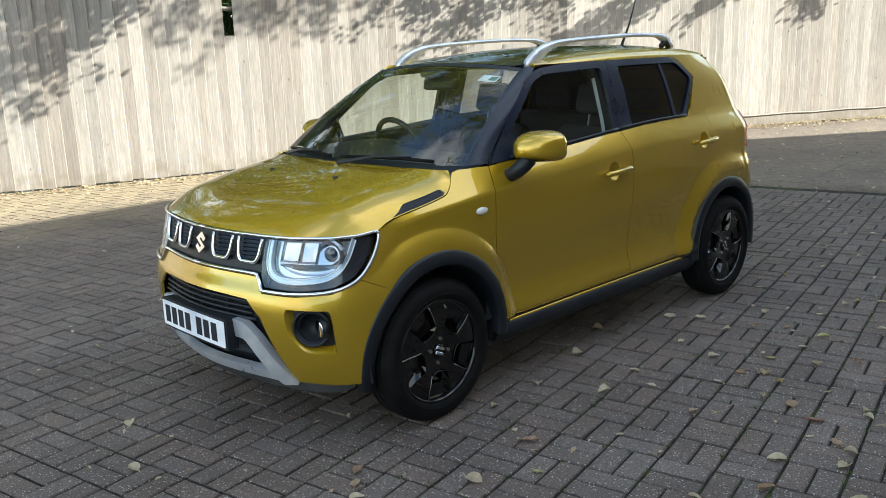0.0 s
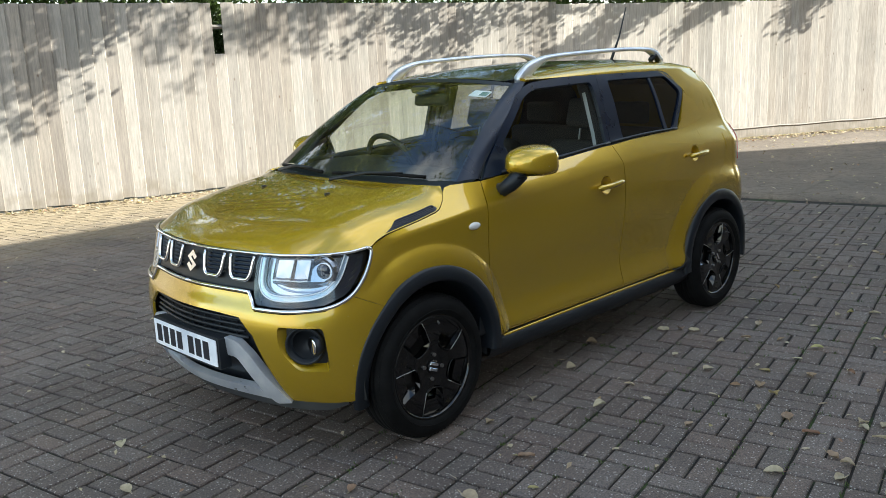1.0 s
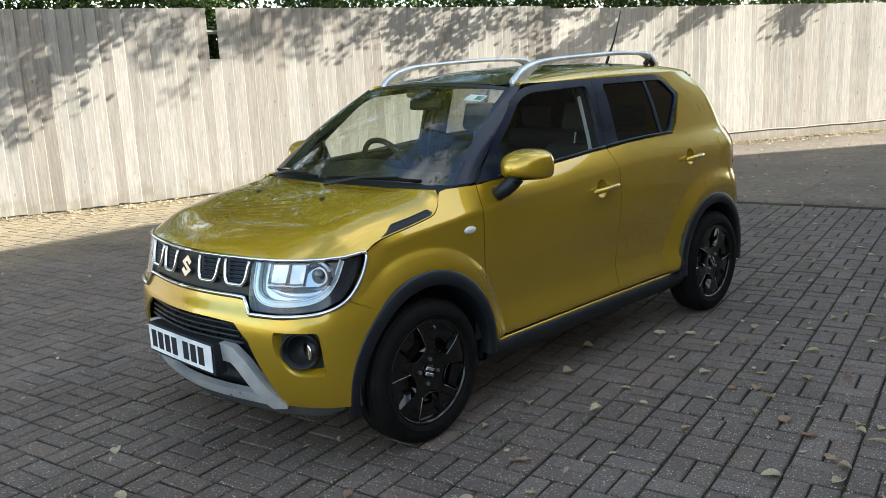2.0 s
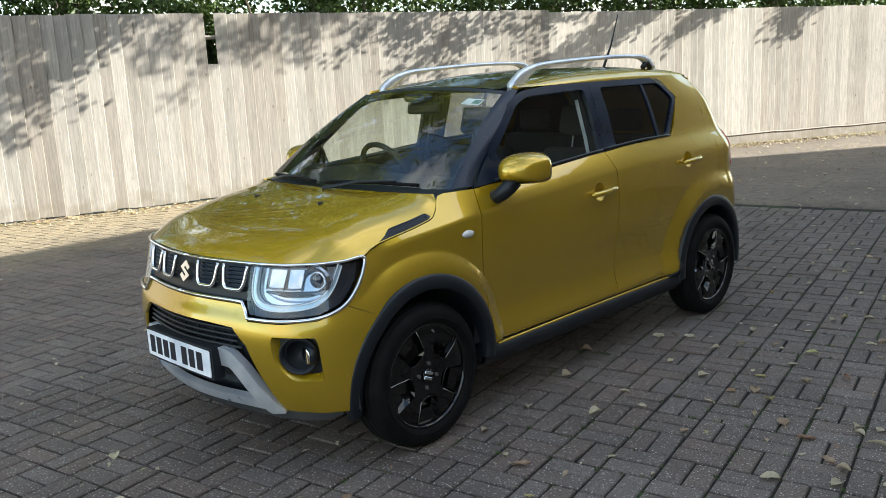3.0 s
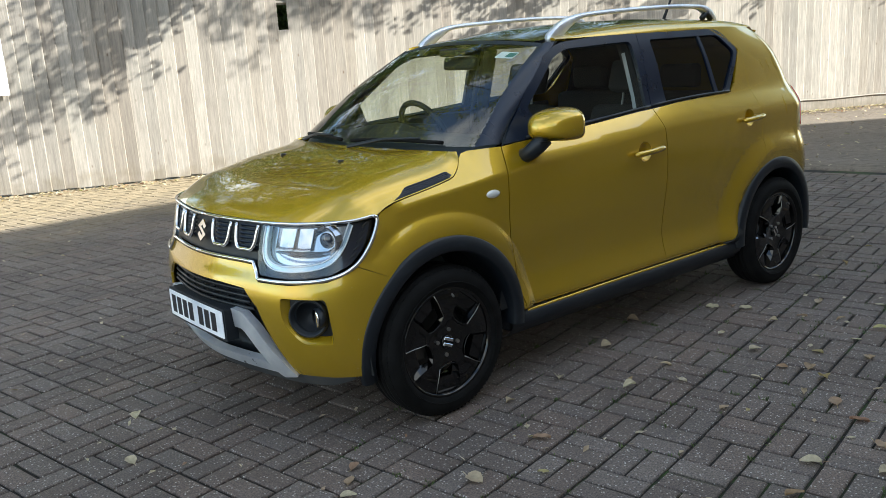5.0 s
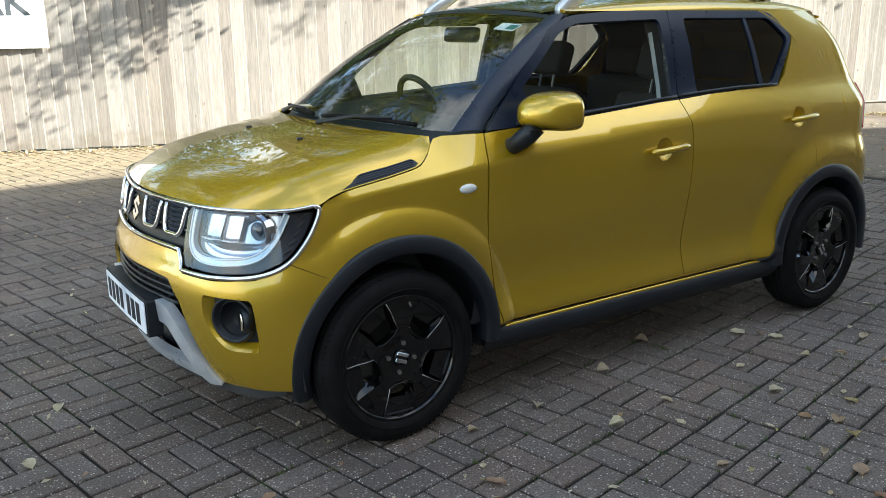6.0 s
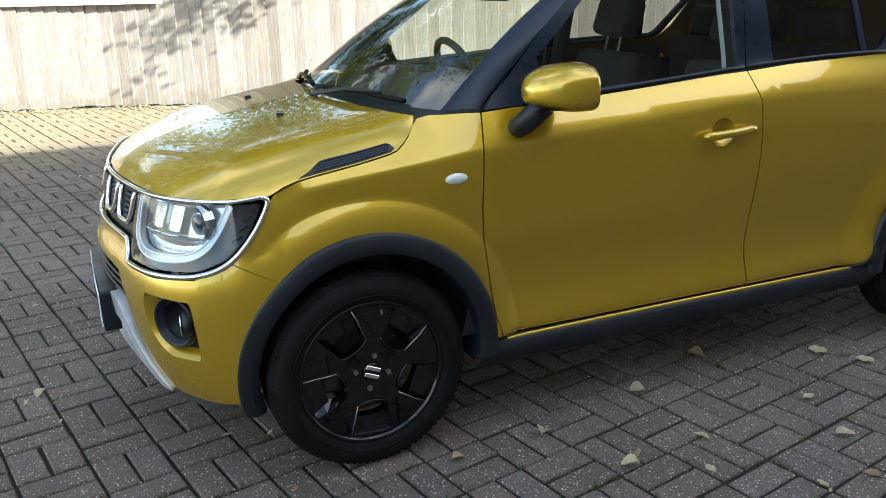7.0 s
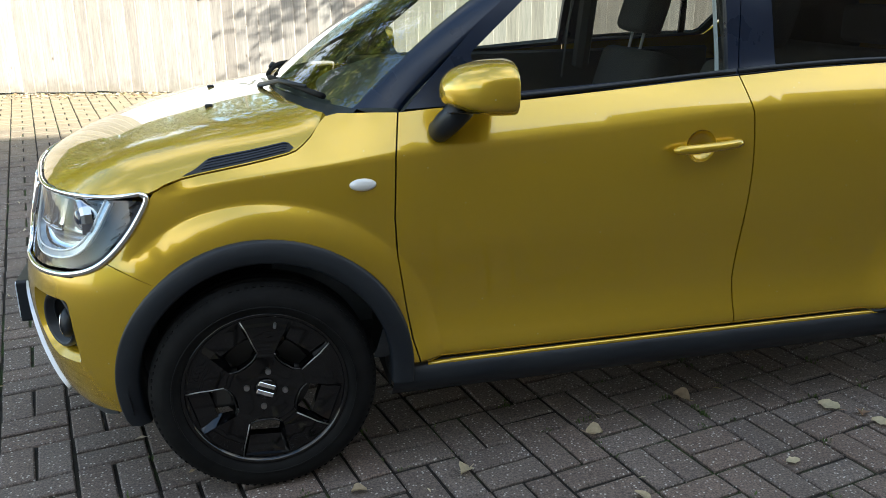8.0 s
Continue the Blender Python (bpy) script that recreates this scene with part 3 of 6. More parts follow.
def build_green(pts):
    rnd = random.Random(3)
    spots = []
    for p, q in zip(pts[::2], pts[2::2]):
        d = (q - p).normalized()
        o = Vector((-d.y, d.x, 0))
        for j in range(10):
            spots.append(p + o * rnd.uniform(0.62, 1.7) + Vector((0, 0, rnd.uniform(1.5, 3.6))))
    hedge = leaf_cloud("hedge", spots, 105, (0.16, 0.20, 0.26), 0.095, HEDGE, 5)
    tagged(hedge, "dense green hedge and ivy growing behind the fence", "hedge", kind="stuff")
    ivy = [Vector((3.74 + rnd.uniform(-0.3, 0.3), 7.36 + rnd.uniform(0, 0.2), rnd.uniform(1.65, 2.6))) for _ in range(110)]
    tagged(leaf_cloud("ivy", ivy, 40, (0.07, 0.05, 0.08), 0.07, HEDGE, 6), "dark ivy showing through the gap in the fence", "ivy", kind="stuff")
    bm = bmesh.new()
    for p, q in zip(pts[4::9], pts[5::9]):
        d = (q - p).normalized()
        c = p + Vector((-d.y, d.x, 0)) * rnd.uniform(0.5, 1.2)
        t = tube_bm([c, c + Vector((rnd.uniform(-0.2, 0.2), 0.1, 1.5)), c + Vector((rnd.uniform(-0.4, 0.4), 0.2, 3.2))], [0.05, 0.035, 0.015], 6)
        me = bpy.data.meshes.new("tmp")
        t.to_mesh(me)
        t.free()
        bm.from_mesh(me)
        bpy.data.meshes.remove(me)
    tagged(part("hedge_stems", bm, BARK, None, smooth=True), "bare brown stems inside the hedge", "hedge stems", kind="stuff")
    for i, (x, y, h, c) in enumerate(TREES):
        tree((x, y, 0), h, c, 20 + i, 26000 if -8 < x < 8 else 15000, 0.19)
    for x, y, r, k in ((0.95, 7.86, 2.3, 4.6), (1.5, 7.70, 2.2, 4.9), (2.1, 7.52, 2.3, 4.4), (1.25, 7.78, 1.7, 4.7), (1.75, 7.62, 1.75, 5.0), (1.05, 7.84, 1.3, 4.8)):
        t = Vector((x, y, r)) + SUN * k
        overhang(t, int(x * 100 + r * 37), 30, 30, 0.34)
    for x, y, z in ((1.5, 4.4, 8.0), (2.5, 2.8, 8.3), (3.5, 4.2, 7.6), (0.8, 1.5, 9.0)):
        overhang((x, y, z), int(x * 50 + y * 31), 34, 45, 0.62)
    for x, y, r, k in ((3.2, 7.2, 2.35, 7.6), (4.3, 6.95, 2.25, 7.4), (5.2, 6.75, 2.25, 7.0)):
        t = Vector((x, y, r)) + SUN * k
        overhang(t, int(x * 90), 28, 54, 0.30)
    for x, y, r, k in ((6.6, 6.4, 2.3, 3.2), (7.6, 6.1, 2.2, 3.4), (8.6, 5.75, 2.05, 3.6), (9.5, 5.4, 1.85, 3.8), (10.4, 4.95, 2.15, 3.2), (11.8, 4.3, 2.3, 3.0), (13.6, 3.4, 2.3, 3.0)):
        t = Vector((x, y, r)) + SUN * k
        overhang(t, int(x * 70), 26, 54, 0.28)


def build_house():
    """Long plain building added unseen behind the eye; keeps the sun off the yard."""
    h = tagged(new("house"), "unseen long brick building added to shade the yard", "house")
    # eaves set for light: low left lets sky in, high far end blocks it
    eaves = [(-5.0, -7.2, 4.6), (5.2, -6.75, 8.0), (11.2, -6.45, 8.0), (19.6, -8.9, 8.0), (24.0, -11.6, 8.0), (30.0, -15.0, 12.0), (38.0, -18.0, 15.0), (60.0, -22.0, 15.0)]

    def band(z0, out):
        bm = bmesh.new()
        rows = []
        for x, y, z in eaves:
            low = -0.05 if z0 is None else z
            rows.append([bm.verts.new((x, y + out, low)), bm.verts.new((x, y + out, z + (z0 or 0))), bm.verts.new((x, -30.0, z + (z0 or 0))), bm.verts.new((x, -30.0, low))])
        for a, b in zip(rows, rows[1:]):
            for k in range(4):
                bm.faces.new((a[k], a[(k + 1) % 4], b[(k + 1) % 4], b[k]))
        bm.faces.new(rows[0])
        bm.faces.new(rows[-1][::-1])
        bmesh.ops.recalc_face_normals(bm, faces=bm.faces[:])
        return bm
    part("wall", band(None, 0.0), HOUSEWALL, h)
    part("roof", band(0.10, 0.06), PLASTIC, h, "dark flat roof edge")
    # unseen block, added to darken the car's reflections and the paving beside it
    part("wing", box_bm(6.8, 11.5, -6.8, -2.4, -0.05, 5.0), HOUSEWALL, h, "unseen brick block added to darken reflections in the car")
    # unseen low block, added only to close the horizon
    part("wing", box_bm(-36.0, -5.0, -20.0, -15.0, -0.05, 3.0), HOUSEWALL, h, "low unseen brick block added to close the yard")
    return h


BED = build_ground()
FENCE_PTS = build_fence()
build_sign(FENCE_PTS)
build_green(FENCE_PTS)
build_house()

# ---- the car: x runs from nose to tail with the front axle at 0, y to its right ----
from mathutils.geometry import delaunay_2d_cdt, intersect_point_line

ARCH_F, ARCH_R = (0.012, 0.335), (2.425, 0.335)
LOWER = spline([(0.16, 0.690), (0.25, 0.704), (0.318, 0.720), (0.334, 0.744), (0.346, 0.7545), (0.37, 0.7535), (0.42, 0.7415), (0.48, 0.7335), (0.56, 0.7385), (0.68, 0.756), (0.80, 0.761), (0.90, 0.757), (1.0, 0.750)])
UPPER = spline([(0.90, 0.7755), (0.94, 0.7525), (0.98, 0.7285), (1.02, 0.7020), (1.04, 0.6885), (1.07, 0.6755), (1.25, 0.623), (1.42, 0.548), (1.50, 0.50)])


def SIDE_W(z):
    """Half width by height: two sheets that meet in the shoulder line, the joint eased over a centimetre."""
    a, b, r = LOWER(z), UPPER(max(z, 0.90)), 0.004
    if z < 0.90:
        return a
    k = (a - b) / (2 * r)
    return min(a, b) if abs(k) > 1 else (a + b) / 2 - r * (0.5 + 0.5 * k * k)


SEAM_Z = spline([(-0.26, 0.852), (-0.235, 0.862), (-0.17, 0.887), (0.0, 0.918), (0.10, 0.938), (0.124, 0.946), (0.165, 0.978), (0.207, 1.026), (0.28, 1.033), (0.34, 1.034), (0.48, 1.034)])


def crease(x):
    """How far the shoulder line stands above its height at the front door."""
    return 0.075 * smooth01(0.3, 1.75, x)


FENDER_LEAN = spline([(-0.26, 0.50), (-0.12, 0.62), (0.0, 0.70), (0.10, 0.745), (0.20, 0.76), (0.30, 0.64), (0.40, 0.53), (0.52, 0.49)])
FENDER_LINE = spline([(-0.26, 0.838), (-0.1, 0.872), (0.1, 0.899), (0.25, 0.916), (0.38, 0.9275), (0.52, 0.9345)])
FENDER_FRONT = [(-0.238, 0.858), (-0.30, 0.778), (-0.352, 0.712), (-0.372, 0.690), (-0.262, 0.635), (-0.235, 0.622)]


def fender_edge(x):
    return LOWER(FENDER_LINE(x)) - 0.048 * (max(0.0, 0.5 - x) / 0.75) ** 2


def SEAM_Y(x):
    """Half width of the joint between bonnet and fender."""
    return fender_edge(x) - FENDER_LEAN(x) * (SEAM_Z(x) - FENDER_LINE(x))


def front_t(x, z):
    """The front end's t at which it lies at x."""
    lo, hi = 1.5, 5.0
    for _ in range(22):
        mid = (lo + hi) / 2
        lo, hi = (mid, hi) if front(mid, z).x < x else (lo, mid)
    return lo


def front_y(x, z):
    return -front(front_t(x, z), z).y


def half_width(x, z):
    w = SIDE_W(z - crease(x) * smooth01(0.45, 0.9, z))
    if x < 0.5:
        w -= (0.012 + 0.036 * smooth01(0.62, 0.85, z)) * ((0.5 - x) / 0.75) ** 2
    if x > 1.8:
        w -= 0.035 * (x - 1.8) ** 2
    if x < 0.52:                                  # the fender's top sheet runs from the shoulder line to the bonnet's joint
        zc = FENDER_LINE(x)
        base = LOWER(min(z, zc + 0.03)) - (0.012 + 0.036 * smooth01(0.62, 0.85, z)) * (max(0.0, 0.5 - x) / 0.75) ** 2
        top = fender_edge(x) - FENDER_LEAN(x) * (z - zc)
        h = (base - top) / 0.006
        own = min(base, top) if abs(h) > 1 else (base + top) / 2 - 0.003 * (0.5 + 0.5 * h * h)
        w += (own - w) * smooth01(0.52, 0.38, x)
    r = math.hypot(x - ARCH_F[0], z - ARCH_F[1])
    s = min(1.0, max(0.0, (0.490 - r) / 0.085))
    w += 0.029 * (1 - (1 - s) ** 2) * (s / (s + 0.06))
    if x < -0.1:                                  # towards the bumper and the lamp it follows their plan
        d = min((intersect_point_line((x, z), a, b)[0] - Vector((x, z))).length if 0 <= intersect_point_line((x, z), a, b)[1] <= 1 else min(math.hypot(x - a[0], z - a[1]), math.hypot(x - b[0], z - b[1])) for a, b in zip(FENDER_FRONT, FENDER_FRONT[1:]))
        if d < 0.11:
            w += (front_y(x, z) - w) * smooth01(0.11, 0.0, d)
    r = math.hypot((x - ARCH_R[0] - 0.05) * 0.96, z - ARCH_R[1])
    w += 0.032 * smooth01(0.57, 0.45, r) * smooth01(0.9, 0.8, z)
    return w


REAR = 2.66


def side(u, z):
    """A point of the left flank: u runs along it and round the rear corner."""
    if u <= REAR:
        x, y = u, half_width(u, z)
    else:
        a = min((u - REAR) / 0.46, 1.0) * math.pi / 2
        x, y = REAR + 0.25 * math.sin(a), half_width(REAR, z) - 0.26 * (1 - math.cos(a))
    lean = 1.15 * max(0, z - 1.0) ** 2 + 5.0 * max(0, z - 1.3) ** 2
    x += (0.055 * smooth01(0.80, 0.62, z) - lean) * smooth01(2.15, 3.0, u)
    return Vector((x, -y, z))


PLAN = spline([(-1.0, -0.662, -0.25), (0.0, -0.690, 0.0), (1.0, -0.664, 0.25), (2.15, -0.592, 0.53), (2.95, -0.475, 0.685), (3.8, -0.29, 0.772), (5.0, 0.0, 0.79)])
NOSE = spline([(0.13, 0.20), (0.18, 0.12), (0.27, 0.055), (0.36, 0.022), (0.46, 0.004), (0.55, 0.0), (0.62, 0.012), (0.67, 0.032), (0.76, 0.055), (0.86, 0.085), (0.90, 0.12)])
CHEEK = spline([(0.15, 0.05), (0.25, 0.02), (0.36, 0.0), (0.58, 0.0), (0.66, 0.010), (0.75, 0.036), (0.86, 0.075)])


def front(t, z, out=0.0):
    """A point of the front end: t runs from the middle (0) round to the wheel (about 4); the sign is the side."""
    a = abs(t)
    x, y = PLAN(a)
    x += NOSE(z) * (1 - smooth01(2.3, 4.6, a))
    y -= CHEEK(z) * smooth01(1.6, 4.3, a)
    if out:
        x2, y2 = PLAN(a + 0.02)
        x1, y1 = PLAN(max(a - 0.02, -0.5))
        n = Vector((-(y2 - y1), x2 - x1, 0)).normalized()
        x, y = x + n.x * out, y + n.y * out
    return Vector((x, -y if t > 0 else y, z))


def t_at(y):
    """The front's t at which its plan is y wide."""
    lo, hi = 0.0, 5.0
    for _ in range(40):
        mid = (lo + hi) / 2
        lo, hi = (mid, hi) if PLAN(mid)[1] < y else (lo, mid)
    return lo


HOOD_C = spline([(-0.66, 0.800), (-0.605, 0.852), (-0.575, 0.876), (-0.50, 0.912), (-0.35, 0.955), (-0.10, 1.008), (0.10, 1.04), (0.24, 1.062)])


NOSE_EDGE = spline([(p.x + 1e-4 * i, abs(p.y)) for i, p in enumerate(front(3.9 * k / 16 + 1e-4, 0.858) for k in range(17))])
HOOD_EDGE = spline([(-0.70, 0.8495), (-0.50, 0.8505), (-0.40, 0.852), (-0.30, 0.8555), (-0.262, 0.859), (-0.235, 0.8645), (-0.17, 0.887), (0.0, 0.918), (0.10, 0.938), (0.124, 0.946), (0.165, 0.978), (0.207, 1.026)])


def hood(x, y):
    """The bonnet: a low crown from side to side that rolls over at its edge."""
    w = smooth01(-0.285, -0.235, x)
    b = max(0.05, NOSE_EDGE(x) * (1 - w) + SEAM_Y(min(x, 0.207)) * w)
    k = min(1.03, abs(y) / b)
    c, e = HOOD_C(x), HOOD_EDGE(x)
    r = 0.73 * smooth01(-0.56, -0.30, x)
    return Vector((x, y, c - (c - e) * ((1 - r) * k ** 2 + r * k ** 11)))


ROOF_C = spline([(0.70, 1.436), (0.80, 1.461), (0.86, 1.474), (1.2, 1.512), (1.7, 1.532), (2.2, 1.524), (2.5, 1.492), (2.72, 1.440)])


def roof(x, y):
    return Vector((x, y, ROOF_C(x) - 0.040 * (abs(y) / 0.5) ** 2.4))


def screen(y, s):
    """The windscreen: y across, s from foot (0) to head (1)."""
    k = y / (0.665 - 0.130 * s)
    return Vector((0.085 + 0.715 * s + k * k * (0.185 - 0.125 * s), y, 1.035 + 0.425 * s + 0.045 * math.sin(math.pi * s) * (1 - 0.35 * k * k) - k * k * (0.002 + 0.03 * s)))


# ---- panels cut from those surfaces ----

def inside(p, poly):
    c, j = False, len(poly) - 1
    for i in range(len(poly)):
        (xi, yi), (xj, yj) = poly[i], poly[j]
        if (yi > p[1]) != (yj > p[1]) and p[0] < (xj - xi) * (p[1] - yi) / (yj - yi) + xi:
            c = not c
        j = i
    return c


def dense(poly, step):
    out = []
    for (x0, y0), (x1, y1) in zip(poly, poly[1:] + poly[:1]):
        n = max(1, round(math.hypot(x1 - x0, y1 - y0) / step))
        out += [(x0 + (x1 - x0) * k / n, y0 + (y1 - y0) * k / n) for k in range(n)]
    return out


def eased(poly, r, n=4):
    """The outline with its corners rounded, each by r or by a radius of its own as a third number."""
    out = []
    for i, p in enumerate(poly):
        a, b = Vector(poly[i - 1][:2]), Vector(poly[(i + 1) % len(poly)][:2])
        c = Vector(p[:2])
        rr = p[2] if len(p) > 2 else r
        if rr <= 0:
            out.append(tuple(c))
            continue
        da, db = a - c, b - c
        ra, rb = min(rr, da.length * 0.45), min(rr, db.length * 0.45)
        p0, p1 = c + da.normalized() * ra, c + db.normalized() * rb
        for k in range(n + 1):
            s = k / n
            out.append(tuple((1 - s) ** 2 * p0 + 2 * s * (1 - s) * c + s * s * p1))
    return out


def panel(name, outline, surf, mat, parent, step=0.03, holes=(), thick=0.012, hole_thick=None, facing=(0, -1, 0), mirror=False, label="", edge=None, aspect=1.0, lift=0.0, guides=()):
    """A sheet cut from the surface surf(u, v) along the outline, with turned-in edges and the surface's own normals."""
    edge = edge or step * 0.6
    loops = [dense(list(outline), edge)] + [dense(list(h), edge) for h in holes]
    pts, edges = [], []
    for lp in loops:
        b = len(pts)
        pts += lp
        edges += [(b + k, b + (k + 1) % len(lp)) for k in range(len(lp))]
    us, vs = [p[0] for p in loops[0]], [p[1] for p in loops[0]]
    for line in guides:                           # rows of points along a crease keep it crisp
        for p in line:
            if inside(p, loops[0]) and not any(inside(p, h) for h in loops[1:]) and min(math.hypot(p[0] - q[0], p[1] - q[1]) for q in pts[:sum(map(len, loops))]) > 0.006:
                pts.append(p)
    rim = np.array(pts)
    nu, nv = int((max(us) - min(us)) / (step * aspect)) + 1, int((max(vs) - min(vs)) / step) + 1
    for i in range(1, nu + 1):
        for j in range(1, nv + 1):
            p = (min(us) + (i - 0.5 + 0.25 * (j % 2)) * step * aspect, min(vs) + (j - 0.5) * step)
            if inside(p, loops[0]) and not any(inside(p, h) for h in loops[1:]) and np.min(np.hypot((rim[:, 0] - p[0]) / aspect, rim[:, 1] - p[1])) > step * 0.45:
                pts.append(p)
    vo, _, fo, ov, _, _ = delaunay_2d_cdt([Vector(p) for p in pts], edges, [], 1, 1e-7)
    flip = -1 if mirror else 1
    face_dir = Vector((facing[0], facing[1] * flip, facing[2]))

    def at(p):
        q = surf(p[0], p[1])
        return Vector((q.x, q.y * flip, q.z))

    co, nor = [], []
    for p in vo:
        h = 0.002
        du, dv = at((p[0] + h, p[1])) - at((p[0] - h, p[1])), at((p[0], p[1] + h)) - at((p[0], p[1] - h))
        n = du.cross(dv)
        n = n.normalized() if n.length > 1e-12 else face_dir.copy()
        c = at(p)
        nor.append(n)
        co.append(c)
    if sum(1 if n.dot(face_dir) > 0 else -1 for n in nor) < 0:
        nor = [-n for n in nor]
    co = [c + n * lift for c, n in zip(co, nor)]
    tris = []
    for f in fo:
        c = sum((vo[k] for k in f), Vector((0, 0))) / len(f)
        if not inside(c, loops[0]) or any(inside(c, h) for h in loops[1:]):
            continue
        n = (co[f[1]] - co[f[0]]).cross(co[f[2]] - co[f[0]])
        s = nor[f[0]] + nor[f[1]] + nor[f[2]]
        tris.append(tuple(f) if n.dot(s) > 0 else tuple(reversed(f)))
    count = {}
    for f in tris:
        for k in range(3):
            e = (f[k], f[(k + 1) % 3])
            count[e] = 1
    borders = [e for e in count if (e[1], e[0]) not in count]
    verts, faces, normals = list(co), list(tris), []
    for f in tris:
        normals += [nor[k] for k in f]
    back = {}

    def deep(p):
        if hole_thick is not None and len(loops) > 1 and min(min(math.hypot(q[0] - p[0], q[1] - p[1]) for q in h) for h in loops[1:]) < 1e-4:
            return hole_thick
        return thick

    for a, b in borders:
        for k in (a, b):
            if k not in back:
                back[k] = len(verts)
                verts.append(co[k] - nor[k] * deep(vo[k]))
        f = (b, a, back[a], back[b])
        faces.append(f)
        n = (verts[f[1]] - verts[f[0]]).cross(verts[f[2]] - verts[f[0]])
        n = n.normalized() if n.length > 1e-12 else nor[a]
        normals += [n] * 4
    me = mesh_of(name, verts, faces, mat, True)
    me.normals_split_custom_set([tuple(n) for n in normals])
    return put(name, me, parent, label)


def strip(name, rows, mat, parent, label="", closed=False, smooth=True):
    """A sheet through rows of points."""
    verts, faces = [], []
    n = len(rows[0])
    for r in rows:
        verts += [Vector(p) for p in r]
    for i in range(len(rows) - 1):
        for k in range(n - (0 if closed else 1)):
            a, b = i * n + k, i * n + (k + 1) % n
            faces.append((a, b, b + n, a + n))
    bm = bmesh.new()
    vs = [bm.verts.new(v) for v in verts]
    for f in faces:
        bm.faces.new([vs[k] for k in f])
    bmesh.ops.remove_doubles(bm, verts=bm.verts[:], dist=1e-5)
    bmesh.ops.recalc_face_normals(bm, faces=bm.faces[:])
    return part(name, bm, mat, parent, label, smooth)


def shoulder(x):
    return FENDER_LINE(x) if x < 0.45 else 0.9345 + crease(x)


def shoulder_rows(x0, x1):
    n = int((x1 - x0) / 0.02)
    return [[(x0 + (x1 - x0) * k / n, shoulder(x0 + (x1 - x0) * k / n) + o) for k in range(n + 1)] for o in (-0.011, -0.004, 0.003, 0.011)]


def foot_rows(x0, x1):
    n = int((x1 - x0) / 0.02)
    return [[(x0 + (x1 - x0) * k / n, z) for k in range(n + 1)] for z in (0.3345, 0.343, 0.352, 0.370)]


def blister_rows():
    return [[(ARCH_F[0] + r * math.cos(radians(a)), ARCH_F[1] + r * math.sin(radians(a))) for a in range(-5, 150, 2)] for r in (0.498, 0.489, 0.482, 0.470)]


def both(name, outline, mat, parent, **kw):
    return [panel(name, outline, side, mat, parent, mirror=mr, **kw) for mr in (False, True)]


def arc(c, r, a0, a1, n):
    return [(c[0] + r * math.cos(radians(a0 + (a1 - a0) * k / n)), c[1] + r * math.sin(radians(a0 + (a1 - a0) * k / n))) for k in range(n + 1)]


CAR = tagged(new("car"), "golden yellow compact hatchback with black roof and alloy wheels", "car")

SEAM_F = [(0.470, 0.317), (0.432, 0.330), (0.410, 0.41), (0.394, 0.514), (0.376, 0.65), (0.370, 0.758), (0.378, 0.925), (0.396, 1.032)]
SEAM_R = [(1.430, 0.331), (1.425, 0.40), (1.421, 0.49), (1.428, 0.62), (1.434, 0.75), (1.436, 0.83), (1.433, 0.92), (1.427, 0.996), (1.404, 1.092)]


def belt(x):
    return 1.034 + 0.078 * smooth01(0.3, 1.9, x)


def cup_ring(x, z, r=0.047):
    return [(x + r * math.cos(k * math.tau / 28), z + r * math.sin(k * math.tau / 28)) for k in range(28)]


